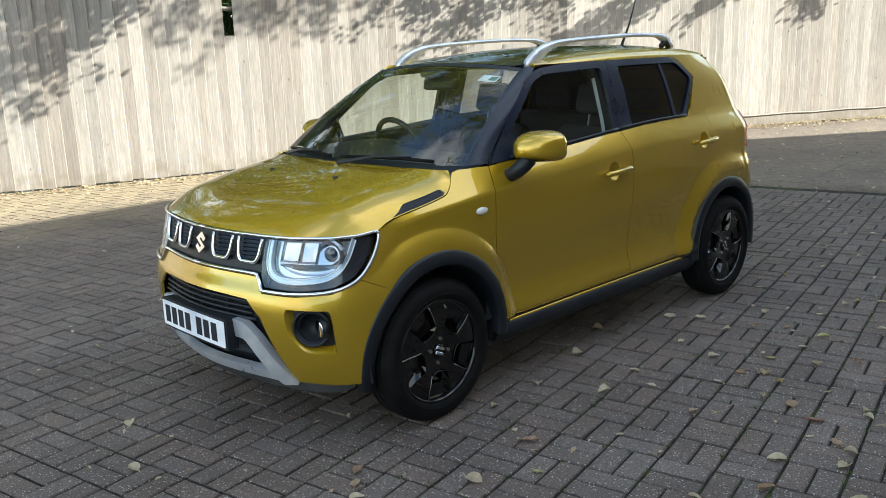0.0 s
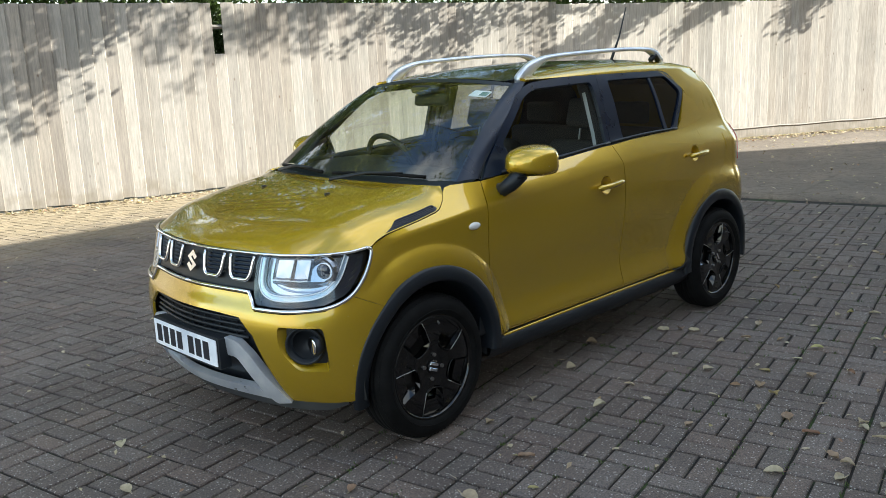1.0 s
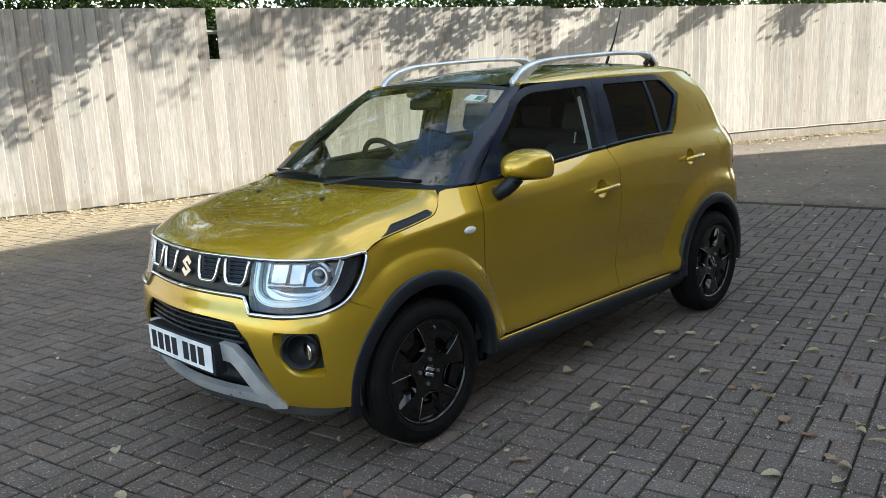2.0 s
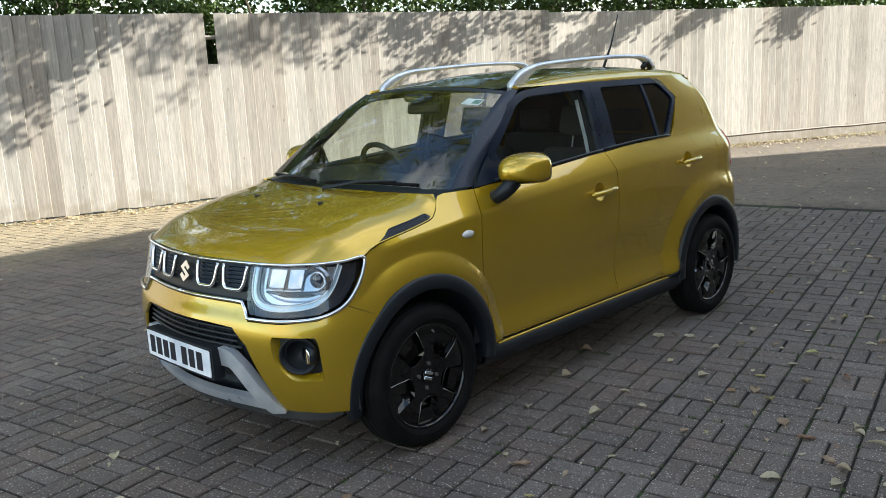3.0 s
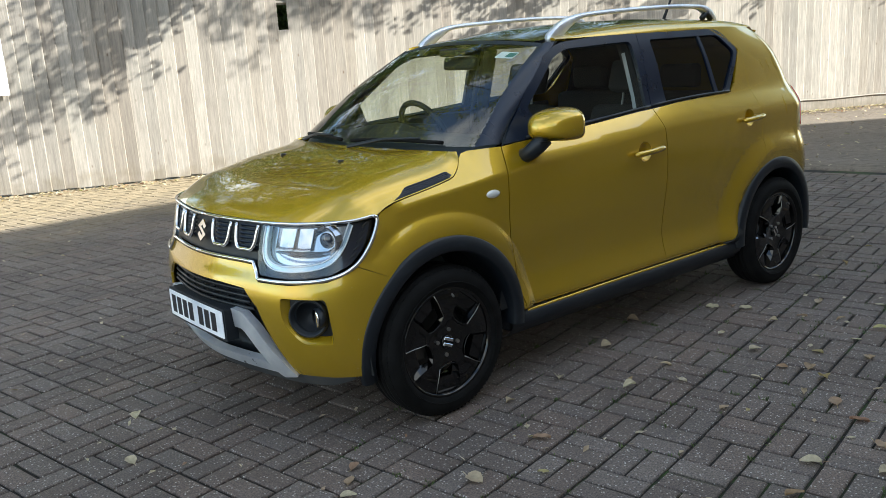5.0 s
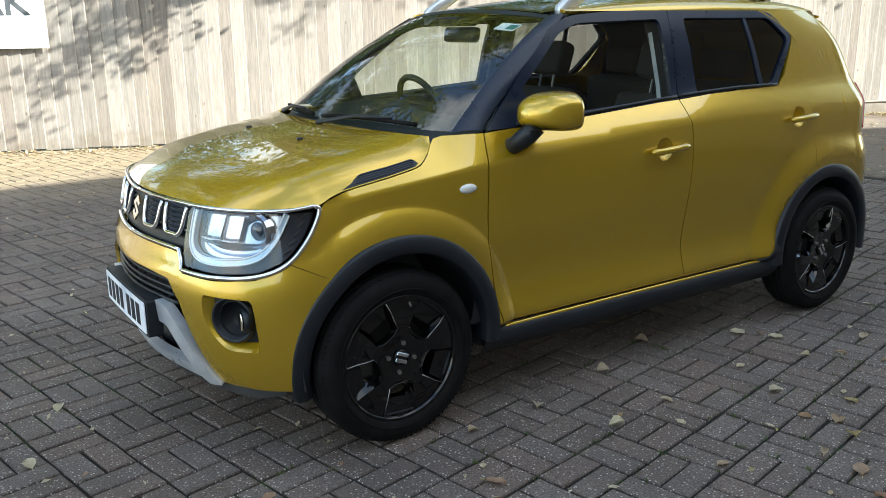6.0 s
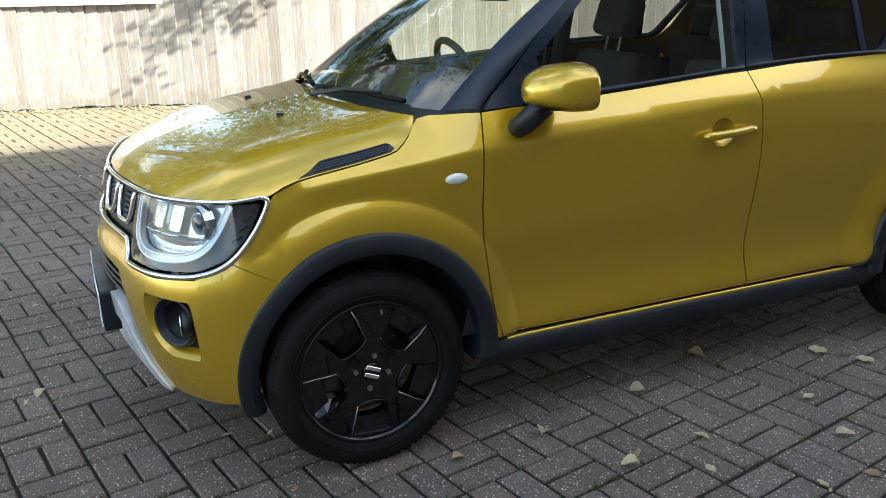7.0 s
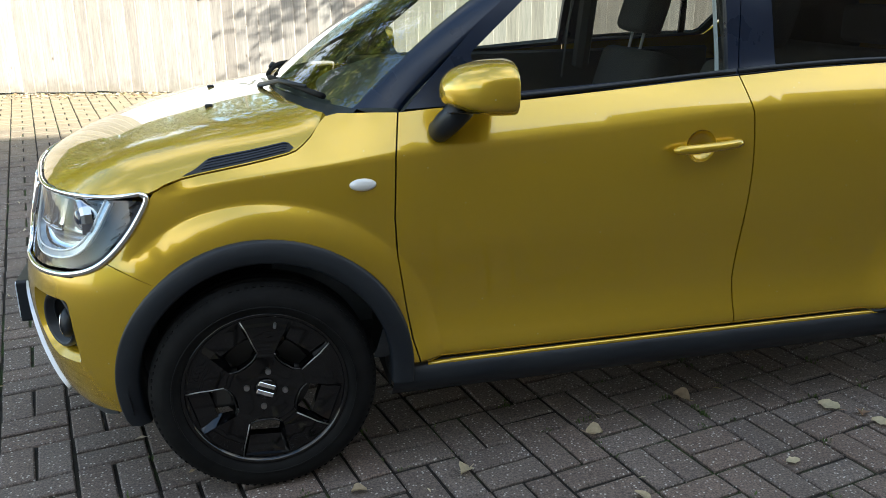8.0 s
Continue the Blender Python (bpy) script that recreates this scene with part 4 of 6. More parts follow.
def build_flanks():
    g = 0.0022
    fender = [(-0.238, 0.858), (-0.30, 0.778), (-0.352, 0.712), (-0.372, 0.690), (-0.262, 0.635)]
    ring = arc(ARCH_F, 0.392, 131.5, -2, 26)
    fender += ring + [(0.402, 0.29), (0.425, 0.29)] + [(x - g, z) for x, z in SEAM_F[1:]] + [(x, SEAM_Z(x) - 0.001) for x in (0.34, 0.28, 0.24, 0.207, 0.19, 0.165, 0.145, 0.124, 0.10, 0.05, 0.0, -0.06, -0.12, -0.17, -0.21)]
    both("fender", fender, PAINT, CAR, step=0.026, guides=shoulder_rows(-0.25, 0.39) + blister_rows())
    top = [(0.396 + k * 0.1001, belt(0.396 + k * 0.1001)) for k in range(11)]
    door = [(x + g, z) for x, z in SEAM_F] + [(x, z) for x, z in top[1:-1]] + [(x - g, z) for x, z in reversed(SEAM_R)] + [(0.9, 0.326)]
    doors = both("front_door", door, PAINT, CAR, step=0.03, holes=[cup_ring(1.263, 0.906)], hole_thick=0.002, guides=shoulder_rows(0.38, 1.42) + blister_rows() + foot_rows(0.40, 1.44))
    rear = [(x + g, z) for x, z in SEAM_R] + [(1.6, belt(1.6)), (1.85, belt(1.85)), (2.085, 1.118), (2.15, 1.165), (2.262, 1.33), (2.29, 1.30), (2.283, 1.128), (2.290, 0.90), (2.300, 0.82), (2.285, 0.752), (2.22, 0.65)]
    rear += arc((2.425, 0.335), 0.392, 133, 168, 8) + [(2.022, 0.372), (1.985, 0.344), (1.93, 0.329), (1.7, 0.322)]
    rdoors = both("rear_door", rear, PAINT, CAR, step=0.03, holes=[cup_ring(2.163, 0.9765)], hole_thick=0.002, guides=shoulder_rows(1.40, 2.3) + foot_rows(1.42, 2.02))
    q = [(2.262 + g, 1.338), (2.29 + g, 1.30), (2.283 + g, 1.128), (2.290 + g, 0.90), (2.300 + g, 0.82), (2.285 + g, 0.752), (2.22 + g, 0.652)]
    q += arc((2.425, 0.335), 0.392, 131, 8, 22) + [(2.90, 0.42), (3.15, 0.42), (3.15, 1.40), (2.75, 1.448), (2.40, 1.458), (2.06, 1.462), (2.05, 1.450), (2.16, 1.40)]
    both("quarter_panel", q, PAINT, CAR, step=0.03)
    # dark shell just behind the panels, so that the joints read as gaps
    inner = [(0.30, 0.36), (0.42, 0.31), (2.0, 0.31), (2.06, 0.52), (2.25, 0.74), (2.4, 0.78), (2.5, 0.78), (2.5, 1.02), (0.35, 0.98), (0.30, 0.74), (0.40, 0.6)]
    for mr in (False, True):
        panel("body_shell", inner, side, CABIN, CAR, step=0.06, mirror=mr, lift=-0.036, thick=0.004)
    return doors, rdoors


def build_windows(doors, rdoors):
    zt = 1.443
    frame_f = eased([(0.416, 1.039, 0.0), (0.60, belt(0.6) + 0.002, 0), (1.0, belt(1.0) + 0.002, 0), (1.403, 1.095, 0), (1.4275, 1.30, 0), (1.4445, zt + 0.012, 0.004), (1.1, zt + 0.002, 0), (0.90, 1.430, 0.05), (0.80, 1.386, 0), (0.62, 1.236, 0)], 0.02)
    hole_f = eased([(0.605, 1.172, 0.015), (0.665, 1.068, 0.015), (1.375, 1.106, 0.012), (1.385, 1.416, 0.03), (0.93, 1.402, 0.04), (0.835, 1.366, 0.03)], 0.03)
    frame_r = eased([(1.408, 1.096, 0), (1.60, belt(1.6) + 0.002, 0), (1.85, belt(1.85) + 0.002, 0), (2.082, 1.121, 0.03), (2.262, 1.335, 0.03), (2.13, 1.445, 0.05), (1.75, zt + 0.014, 0), (1.447, zt + 0.012, 0.01), (1.430, 1.30, 0)], 0.02)
    hole_r = eased([(1.528, 1.112, 0.01), (2.045, 1.130, 0.03), (2.222, 1.325, 0.03), (2.105, 1.418, 0.03), (1.528, 1.418, 0.02)], 0.02)
    for mr in (False, True):
        d, r = doors[mr], rdoors[mr]
        panel("window_frame", frame_f, side, GLOSS, d, step=0.03, holes=[hole_f], thick=0.02, mirror=mr, label="satin black window frame and pillar")
        panel("window_frame", frame_r, side, GLOSS, r, step=0.03, holes=[hole_r], thick=0.02, mirror=mr, label="satin black window frame and pillar")
        panel("window", hole_f, side, SIDEGLASS, d, step=0.06, mirror=mr, lift=-0.010, thick=0.003, label="clear side window glass")
        panel("window", hole_r, side, PRIVACY, r, step=0.06, mirror=mr, lift=-0.010, thick=0.003, label="dark tinted rear window glass")
        bar = [(1.955, 1.124), (1.985, 1.125), (1.945, 1.42), (1.925, 1.42)]
        panel("divider_bar", bar, side, GLOSS, r, step=0.03, mirror=mr, lift=-0.003, thick=0.012)
        # sealing strip along the foot of the windows
        s = -1 if mr else 1
        for dd, x0, x1 in ((d, 0.55, 1.392), (r, 1.402, 2.07)):
            path = []
            for k in range(15):
                x = x0 + (x1 - x0) * k / 14
                p = side(x, belt(x) + 0.012)
                path.append((p.x, (p.y - 0.004) * s, p.z))
            part("weather_strip", tube_bm(path, 0.0075, 6), PLASTIC, dd, smooth=True)


def build_roof():
    def cant(x, s):
        """From the head of the side windows over the edge on to the roof."""
        a = side(x, 1.447)
        b = roof(x - (x - a.x) * 0.5, -0.415)
        m = Vector((b.x, a.y + 0.018, b.z + 0.004))
        return (1 - s) ** 2 * a + 2 * s * (1 - s) * m + s * s * b
    out = [(0.90, 0.0), (1.3, 0.02), (2.0, 0.02), (2.5, 0.0), (2.98, 0.0), (2.98, 1.0), (0.97, 1.0), (0.91, 0.5)]
    for mr in (False, True):
        panel("cant_rail", out, cant, PAINT, CAR, step=0.05, facing=(0, -0.7, 0.7), mirror=mr, aspect=1.2, label="golden roof edge")
    top = [(0.838, -0.36), (0.862, -0.45), (0.95, -0.462), (2.53, -0.412), (2.58, -0.3), (2.60, 0.0), (2.58, 0.3), (2.53, 0.412), (0.95, 0.462), (0.862, 0.45), (0.838, 0.36), (0.815, 0.2), (0.806, 0.0), (0.815, -0.2)]
    panel("roof", top, roof, ROOFBLACK, CAR, step=0.05, facing=(0, 0, 1), label="gloss black roof panel")
    rail_rows = [(0.925, 1.468), (0.985, 1.510), (1.06, 1.538), (1.16, 1.556), (1.4, 1.570), (1.8, 1.582), (2.06, 1.580), (2.16, 1.572), (2.22, 1.552), (2.262, 1.520)]
    z_of = spline(rail_rows)
    for s in (-1, 1):
        xs = [0.925 + (2.262 - 0.925) * k / 40 for k in range(41)]
        bm = bmesh.new()
        rings = []
        for x in xs:
            y = s * (0.475 - 0.018 * smooth01(1.9, 2.3, x))
            z = z_of(x)
            h = 0.015 + 0.046 * smooth01(1.16, 0.97, x) + 0.030 * smooth01(2.08, 2.24, x)
            rings.append([bm.verts.new((x, y + a, z + b)) for a, b in ((-0.017, -h - 0.004), (-0.020, -0.009), (-0.013, 0.002), (0.011, 0.003), (0.018, -0.007), (0.016, -h - 0.004))])
        for a, b in zip(rings, rings[1:]):
            for k in range(6):
                bm.faces.new((a[k], a[(k + 1) % 6], b[(k + 1) % 6], b[k]))
        bm.faces.new(rings[0])
        bm.faces.new(rings[-1][::-1])
        bmesh.ops.recalc_face_normals(bm, faces=bm.faces[:])
        rail = part("roof_rail", bm, SILVER, CAR, "silver roof rail with dark feet", True)
        for x0, x1 in ((2.14, 2.22),):
            part("foot", tube_bm([(x0, s * 0.468, roof(x0, 0.45).z + 0.012), ((x0 + x1) / 2, s * 0.468, z_of((x0 + x1) / 2) - 0.03), (x1, s * 0.468, roof(x1, 0.45).z + 0.012)], [0.016, 0.016, 0.016], 8), PLASTIC, rail, smooth=True)
    part("antenna", tube_bm([(2.42, 0.0, 1.50), (2.52, 0, 1.66), (2.60, 0, 1.85)], [0.011, 0.006, 0.0035], 6), PLASTIC, CAR, "black whip antenna", True)


def build_screen():
    out = []
    for k in range(21):
        y = -0.664 + 1.328 * k / 20
        out.append((y, 0.02))
    for k in range(21):
        y = 0.505 - 1.01 * k / 20
        out.append((y, 0.985))
    panel("windscreen", out, screen, GLASS, CAR, step=0.05, facing=(-0.5, 0, 0.8), thick=0.005, label="clear laminated windscreen")
    head = [(-0.510, 0.965), (0.510, 0.965), (0.500, 1.006), (0.3, 1.012), (0, 1.014), (-0.3, 1.012), (-0.500, 1.006)]
    panel("header_band", head, screen, GLOSS, CAR, step=0.03, facing=(-0.5, 0, 0.8), lift=0.001, thick=0.004)
    # pillars between windscreen and doors
    for s in (-1, 1):
        rows = []
        for k in range(19):
            q = k / 18
            a = screen(-(0.660 - 0.160 * q), 0.01 + 0.985 * q)
            zz = 1.040 + (1.432 - 1.040) * q
            xx = 0.404 + (0.895 - 0.404) * q ** 1.08
            b = side(xx, zz)
            row = []
            for j in range(9):
                w = (0, 0.14, 0.3, 0.5, 0.68, 0.82, 0.915, 0.945, 0.955)[j]
                p = a.lerp(b, w) + Vector((-0.3, -0.75, 0.6)).normalized() * (0.010 * math.sin(math.pi * min(1, w / 0.98)) ** 0.7 - (0.004 if j == 7 else 0.020 if j == 8 else 0))
                row.append((p.x, p.y * -s, p.z))
            rows.append(row)
        strip("pillar", rows, GLOSS, CAR, "satin black windscreen pillar")
    # scuttle under the wipers
    rows = []
    for k in range(25):
        y = -0.64 + 1.28 * k / 24
        a = screen(y, 0.05)
        kx = 0.095 + 0.17 * (y / 0.66) ** 2
        rows.append([a + Vector((0.02, 0, -0.006)), Vector((kx + 0.01, y, hood(kx, y).z - 0.03)), Vector((kx - 0.06, y, hood(kx, y).z - 0.05))])
    strip("scuttle", rows, PLASTIC, CAR, "black plastic scuttle panel")
    for y0, y1, z in ((-0.06, -0.56, 0), (0.50, 0.02, 0)):
        p0 = screen(y0, 0.0) + Vector((-0.02, 0, 0.0))
        arm_mid = screen(y0 * 0.6 + y1 * 0.4, 0.035) + Vector((-0.02, 0, 0.022))
        tip = screen(y0 * 0.25 + y1 * 0.75, 0.045) + Vector((-0.014, 0, 0.020))
        w = part("wiper", tube_bm([p0, p0 + Vector((0.0, 0, 0.008)), arm_mid, tip], [0.010, 0.009, 0.007, 0.005], 8), PLASTIC, CAR, "black windscreen wiper", True)
        blade = [screen(y0 + (y1 - y0) * k / 12 + 0.02, 0.030 + 0.014 * math.sin(k / 12 * math.pi)) + Vector((-0.008, 0, 0.012)) for k in range(13)]
        part("blade", tube_bm(blade, 0.0085, 6), RUBBER, w, smooth=True)


def build_hood():
    # outline in (x, y): follows the grille in front, the fenders at the sides, the windscreen behind
    half = [(0.095, 0.0), (0.105, -0.2), (0.128, -0.4), (0.165, -0.55), (0.205, -0.640)] + [(x, -SEAM_Y(x) + 0.0025) for x in (0.19, 0.165, 0.145, 0.124, 0.10, 0.05, 0.0, -0.06, -0.12, -0.17, -0.21)]
    nose = []
    for k in range(0, 13):
        t = 3.88 * (1 - k / 12)
        p = front(t, 0.858)
        nose.append((p.x + 0.002, -abs(p.y)))
    left = half + nose
    right = [(x, -y) for x, y in reversed(left[1:-1])]
    h = panel("bonnet", left + right, hood, PAINT, CAR, step=0.04, edge=0.02, facing=(0, 0, 1), thick=0.014, label="golden clamshell bonnet")
    # side vents along the lower edge of the bonnet
    for s in (-1, 1):
        rows = []
        for k in range(25):
            q = k / 24
            x = -0.165 + 0.272 * q
            ye = SEAM_Y(x) - 0.004
            wdt = 0.003 + 0.022 * smooth01(-0.02, 0.20, q) * smooth01(1.02, 0.93, q)
            row = []
            for j in range(4):
                p = hood(x + 0.012 * j / 3 * (1 if q > 0.5 else 2), ye - wdt * j / 3)
                row.append((p.x, s * p.y, p.z + (0.0025 if 0 < j < 3 else 0.0012)))
            rows.append(row)
        v = strip("side_vent", rows, PLASTIC, h, "black ribbed bonnet vent")
        for j in range(4):
            path = []
            for r in rows[4:-1]:
                p = Vector(r[0]).lerp(Vector(r[3]), 0.16 + 0.22 * j)
                path.append(p + Vector((0, 0, 0.0028)))
            part("vent_rib", tube_bm(path, 0.0022, 5), GLOSS, h)
    for y in (-0.245, 0.245):
        p = hood(-0.095, y)
        part("washer_jet", box_bm(-0.012, 0.012, -0.008, 0.008, -0.004, 0.008, 0.004, 2), PLASTIC, CAR, "small black washer jet", True, Matrix.Translation(p))


def build_front():
    # chrome line round grille and lamps, in (t, z)
    tn = t_at(0.385)
    low = [(0.0, 0.702), (0.8, 0.702), (1.30, 0.702), (tn - 0.04, 0.700), (tn + 0.12, 0.642), (2.3, 0.641), (2.9, 0.652), (3.3, 0.685), (3.62, 0.755), (3.86, 0.838), (3.80, 0.858)]
    up = [(3.80, 0.858), (3.4, 0.850), (2.6, 0.849), (1.6, 0.848), (0.8, 0.847), (0.0, 0.847)]
    # bumper skin
    top = [(t, z - 0.012) for t, z in low[:-3]] + [(front_t(-0.368, 0.686), 0.6855), (front_t(-0.320, 0.6625), 0.6620), (front_t(-0.262, 0.635), 0.6345)]
    arch = []
    for k in range(9):
        a = radians(131.5 + (190 - 131.5) * k / 8)
        x, z = ARCH_F[0] + 0.395 * math.cos(a), ARCH_F[1] + 0.395 * math.sin(a)
        lo, hi = 2.0, 5.0
        for _ in range(30):
            mid = (lo + hi) / 2
            lo, hi = (mid, hi) if front(mid, z).x < x else (lo, mid)
        arch.append((lo, z))
    arch = [p for p in arch if p[1] > 0.27]
    half = top + arch + [(arch[-1][0] - 0.02, 0.262), (2.75, 0.262), (t_at(0.522), 0.268), (1.66, 0.535), (1.36, 0.600), (0.8, 0.606), (0.0, 0.608)]
    fog = eased([(2.13, 0.582, 0.05), (2.92, 0.578, 0.08), (2.95, 0.404, 0.05), (2.42, 0.404, 0.14), (2.16, 0.49, 0.08)], 0.08, 5)
    left = half
    fd = dense(fog, 0.004)
    ring_f = [fd[int(k * len(fd) / 60)] for k in range(60)]
    full = [(t, z) for t, z in left] + [(-t, z) for t, z in reversed(left[1:-1])]
    b = panel("front_bumper", full, front, PAINT, CAR, step=0.017, aspect=3.5, edge=0.025, facing=(-1, 0, 0), holes=[fog, [(-t, z) for t, z in reversed(fog)]], hole_thick=0.002, label="golden front bumper", guides=[[(-1.68 + 0.056 * k, z) for k in range(61)] for z in (0.682, 0.672, 0.662, 0.651, 0.640, 0.629, 0.618)])
    for s in (1, -1):
        cen = (2.60, 0.515)
        rows = []
        for k in range(61):
            t, z = ring_f[k % 60]
            ti, zi = cen[0] + (t - cen[0]) * (0.80 if t < cen[0] else 0.93), cen[1] + (z - cen[1]) * (0.78 if z < cen[1] else 0.94)
            rows.append([front(s * t, z), front(s * (t * 0.8 + ti * 0.2), z * 0.8 + zi * 0.2, -0.008), front(s * ti, zi, -0.034)])
        strip("fog_recess", rows, PAINT, b, "golden sloping rim of the fog lamp recess")
        fo = [(s * (cen[0] + (t - cen[0]) * 0.97), cen[1] + (z - cen[1]) * 0.97) for t, z in fog]
        well = [(s * (2.56 + 0.23 * math.cos(k * math.tau / 24)), 0.505 + 0.060 * math.sin(k * math.tau / 24)) for k in range(24)]
        panel("fog_surround", fo, front, PLASTIC, b, step=0.03, aspect=4, facing=(-1, 0, 0), lift=-0.034, thick=0.002, holes=[well])
        c = front(s * 2.56, 0.505)
        d = Vector((-0.80, -0.60 * s, 0)).normalized()
        m = Matrix.Translation(c - d * 0.030) @ d.to_track_quat("Z", "Y").to_matrix().to_4x4()
        bm = bmesh.new()
        prof = [(0.078, -0.006), (0.077, 0.010), (0.072, 0.014), (0.066, 0.010), (0.054, -0.050), (0.0, -0.058)]
        rings = [[bm.verts.new((r * math.cos(k * math.tau / 28), r * math.sin(k * math.tau / 28), z)) for k in range(28)] for r, z in prof]
        for a, q in zip(rings, rings[1:]):
            for k in range(28):
                bm.faces.new((a[k], a[(k + 1) % 28], q[(k + 1) % 28], q[k]))
        bmesh.ops.recalc_face_normals(bm, faces=bm.faces[:])
        part("fog_bezel", bm, PLASTIC, b, "dark round fog lamp bezel", True, m)
        bm = bmesh.new()
        bmesh.ops.create_uvsphere(bm, u_segments=20, v_segments=10, radius=0.033)
        for v in bm.verts:
            v.co.z *= 0.16
        ml = Matrix.Translation(c - d * 0.030 + Vector((0.008, -0.032 * s, 0))) @ Vector((-1, 0.14 * s, 0)).to_track_quat("Z", "Y").to_matrix().to_4x4()
        part("fog_lamp", bm, CHROME, b, "clear round fog lamp", True, ml)
        part("fog_housing", tube_bm([(0, 0, -0.005), (0, 0, -0.03)], 0.0385, 20), PLASTIC, b, smooth=True, m=ml)
    # lower mouth: black mesh behind, cross bars
    mo = [(0.0, 0.604), (1.30, 0.598), (1.66, 0.53), (t_at(0.520), 0.262), (1.6, 0.235), (0.0, 0.228)]
    mfull = mo + [(-t, z) for t, z in reversed(mo[1:-1])]
    g = panel("lower_grille", mfull, front, PLASTIC, CAR, step=0.05, aspect=4, facing=(-1, 0, 0), lift=-0.045, thick=0.002, label="black lower grille")
    for z in (0.585, 0.562, 0.540, 0.517):
        tt = 1.42 if z > 0.53 else 1.5
        path = [front(-tt + 2 * tt * k / 24, z, -0.022) for k in range(25)]
        part("grille_bar", tube_bm(path, 0.0065, 6), PLASTIC, g, smooth=True)
    for t in (-1.2, -0.8, -0.4, 0, 0.4, 0.8, 1.2):
        part("grille_bar", tube_bm([front(t, 0.60, -0.030), front(t, 0.5, -0.030)], 0.005, 5), PLASTIC, g)
    # number plate on its carrier
    def flat(y, z):
        return Vector((-0.708 + 0.05 * y * y, y, z))
    car = eased([(-0.272, 0.380), (0.272, 0.380), (0.272, 0.512), (-0.272, 0.512)], 0.012)
    panel("plate_carrier", car, flat, PLASTIC, CAR, step=0.06, facing=(-1, 0, 0), thick=0.05, lift=-0.004, label="black number plate carrier")
    plo = eased([(-0.26, 0.392), (0.26, 0.392), (0.26, 0.503), (-0.26, 0.503)], 0.006)
    num = panel("number_plate", plo, flat, WHITE, CAR, step=0.06, facing=(-1, 0, 0), thick=0.003, lift=0.002, label="white number plate with dark bars")
    for k, y in enumerate((0.212, 0.152, 0.092, 0.032, -0.062, -0.122, -0.182)):
        bar = [(y - 0.022, 0.409), (y + 0.022, 0.409), (y + 0.022, 0.486), (y - 0.022, 0.486)]
        panel("bar", bar, flat, PLATE_INK, num, step=0.05, facing=(-1, 0, 0), thick=0.0005, lift=0.0032)
    # silver skid: uprights and lower lip
    for s in (1, -1):
        up_ = eased([(1.04, 0.515), (1.34, 0.505), (1.58, 0.455), (t_at(0.525), 0.262), (t_at(0.44), 0.245), (1.38, 0.40), (1.26, 0.435), (1.04, 0.438)], 0.05)
        panel("skid_upright", [(s * t, z) for t, z in up_], front, SILVER, CAR, step=0.03, aspect=4, facing=(-1, 0, 0), lift=0.010, thick=0.035, label="silver bumper trim")
    lip = [(0, 0.304), (0.9, 0.304), (1.50, 0.307), (1.80, 0.262), (1.5, 0.262), (0.8, 0.260), (0, 0.258)]
    panel("skid_lip", lip + [(-t, z) for t, z in reversed(lip[1:-1])], front, SILVER, CAR, step=0.03, aspect=4, facing=(-1, 0, 0), lift=0.006, thick=0.03, label="silver lower bumper lip")
    under = [(0, 0.268), (1.7, 0.268), (2.2, 0.27), (3.1, 0.27), (3.1, 0.245), (2.6, 0.215), (0, 0.20)]
    panel("chin", under + [(-t, z) for t, z in reversed(under[1:-1])], front, CHIN, CAR, step=0.03, aspect=4, facing=(-1, 0, 0), lift=-0.006, thick=0.03, label="grey plastic lower chin")
    # grille panel
    tg = t_at(0.40)
    gp = [(0.0, 0.706), (0.8, 0.706), (tg, 0.704), (tg, 0.848), (0.8, 0.848), (0.0, 0.848)]
    gr = panel("grille", gp + [(-t, z) for t, z in reversed(gp[1:-1])], front, PLASTIC, CAR, step=0.03, aspect=4, facing=(-1, 0, 0), lift=-0.014, thick=0.01, label="black grille panel with chrome-edged slots")
    def slot(t0, t1, z0, z1):
        return [(t0 - 0.02, z1), (t0 + 0.015, z0 + 0.026), (t0 + 0.075, z0 + 0.003), (t1 - 0.075, z0 + 0.003), (t1 - 0.015, z0 + 0.026), (t1 + 0.02, z1)]
    for t0, t1 in ((0.38, 0.84), (1.02, 1.50), (-0.84, -0.38), (-1.50, -1.02)):
        sl = slot(t0, t1, 0.742, 0.836)
        for k in range(6):
            z = 0.752 + k * 0.0155
            part("slat", tube_bm([front(t0 + 0.04 + (t1 - t0 - 0.08) * j / 4, z, -0.008) for j in range(5)], 0.0055, 5), GLOSS, gr)
        u = dense(eased([sl[0] + (0,), (t0 + 0.03, 0.743, 0.10), (t1 - 0.03, 0.743, 0.10), sl[5] + (0,)], 0.1, 10), 0.02)
        u = u[:min(range(len(u)), key=lambda i: math.hypot(u[i][0] - sl[5][0], u[i][1] - sl[5][1])) + 1]
        path = [front(t, z, 0.003) for t, z in u]
        part("slot_trim", tube_bm(path, 0.0085, 8), CHROME, gr, "chrome slot surround", True)
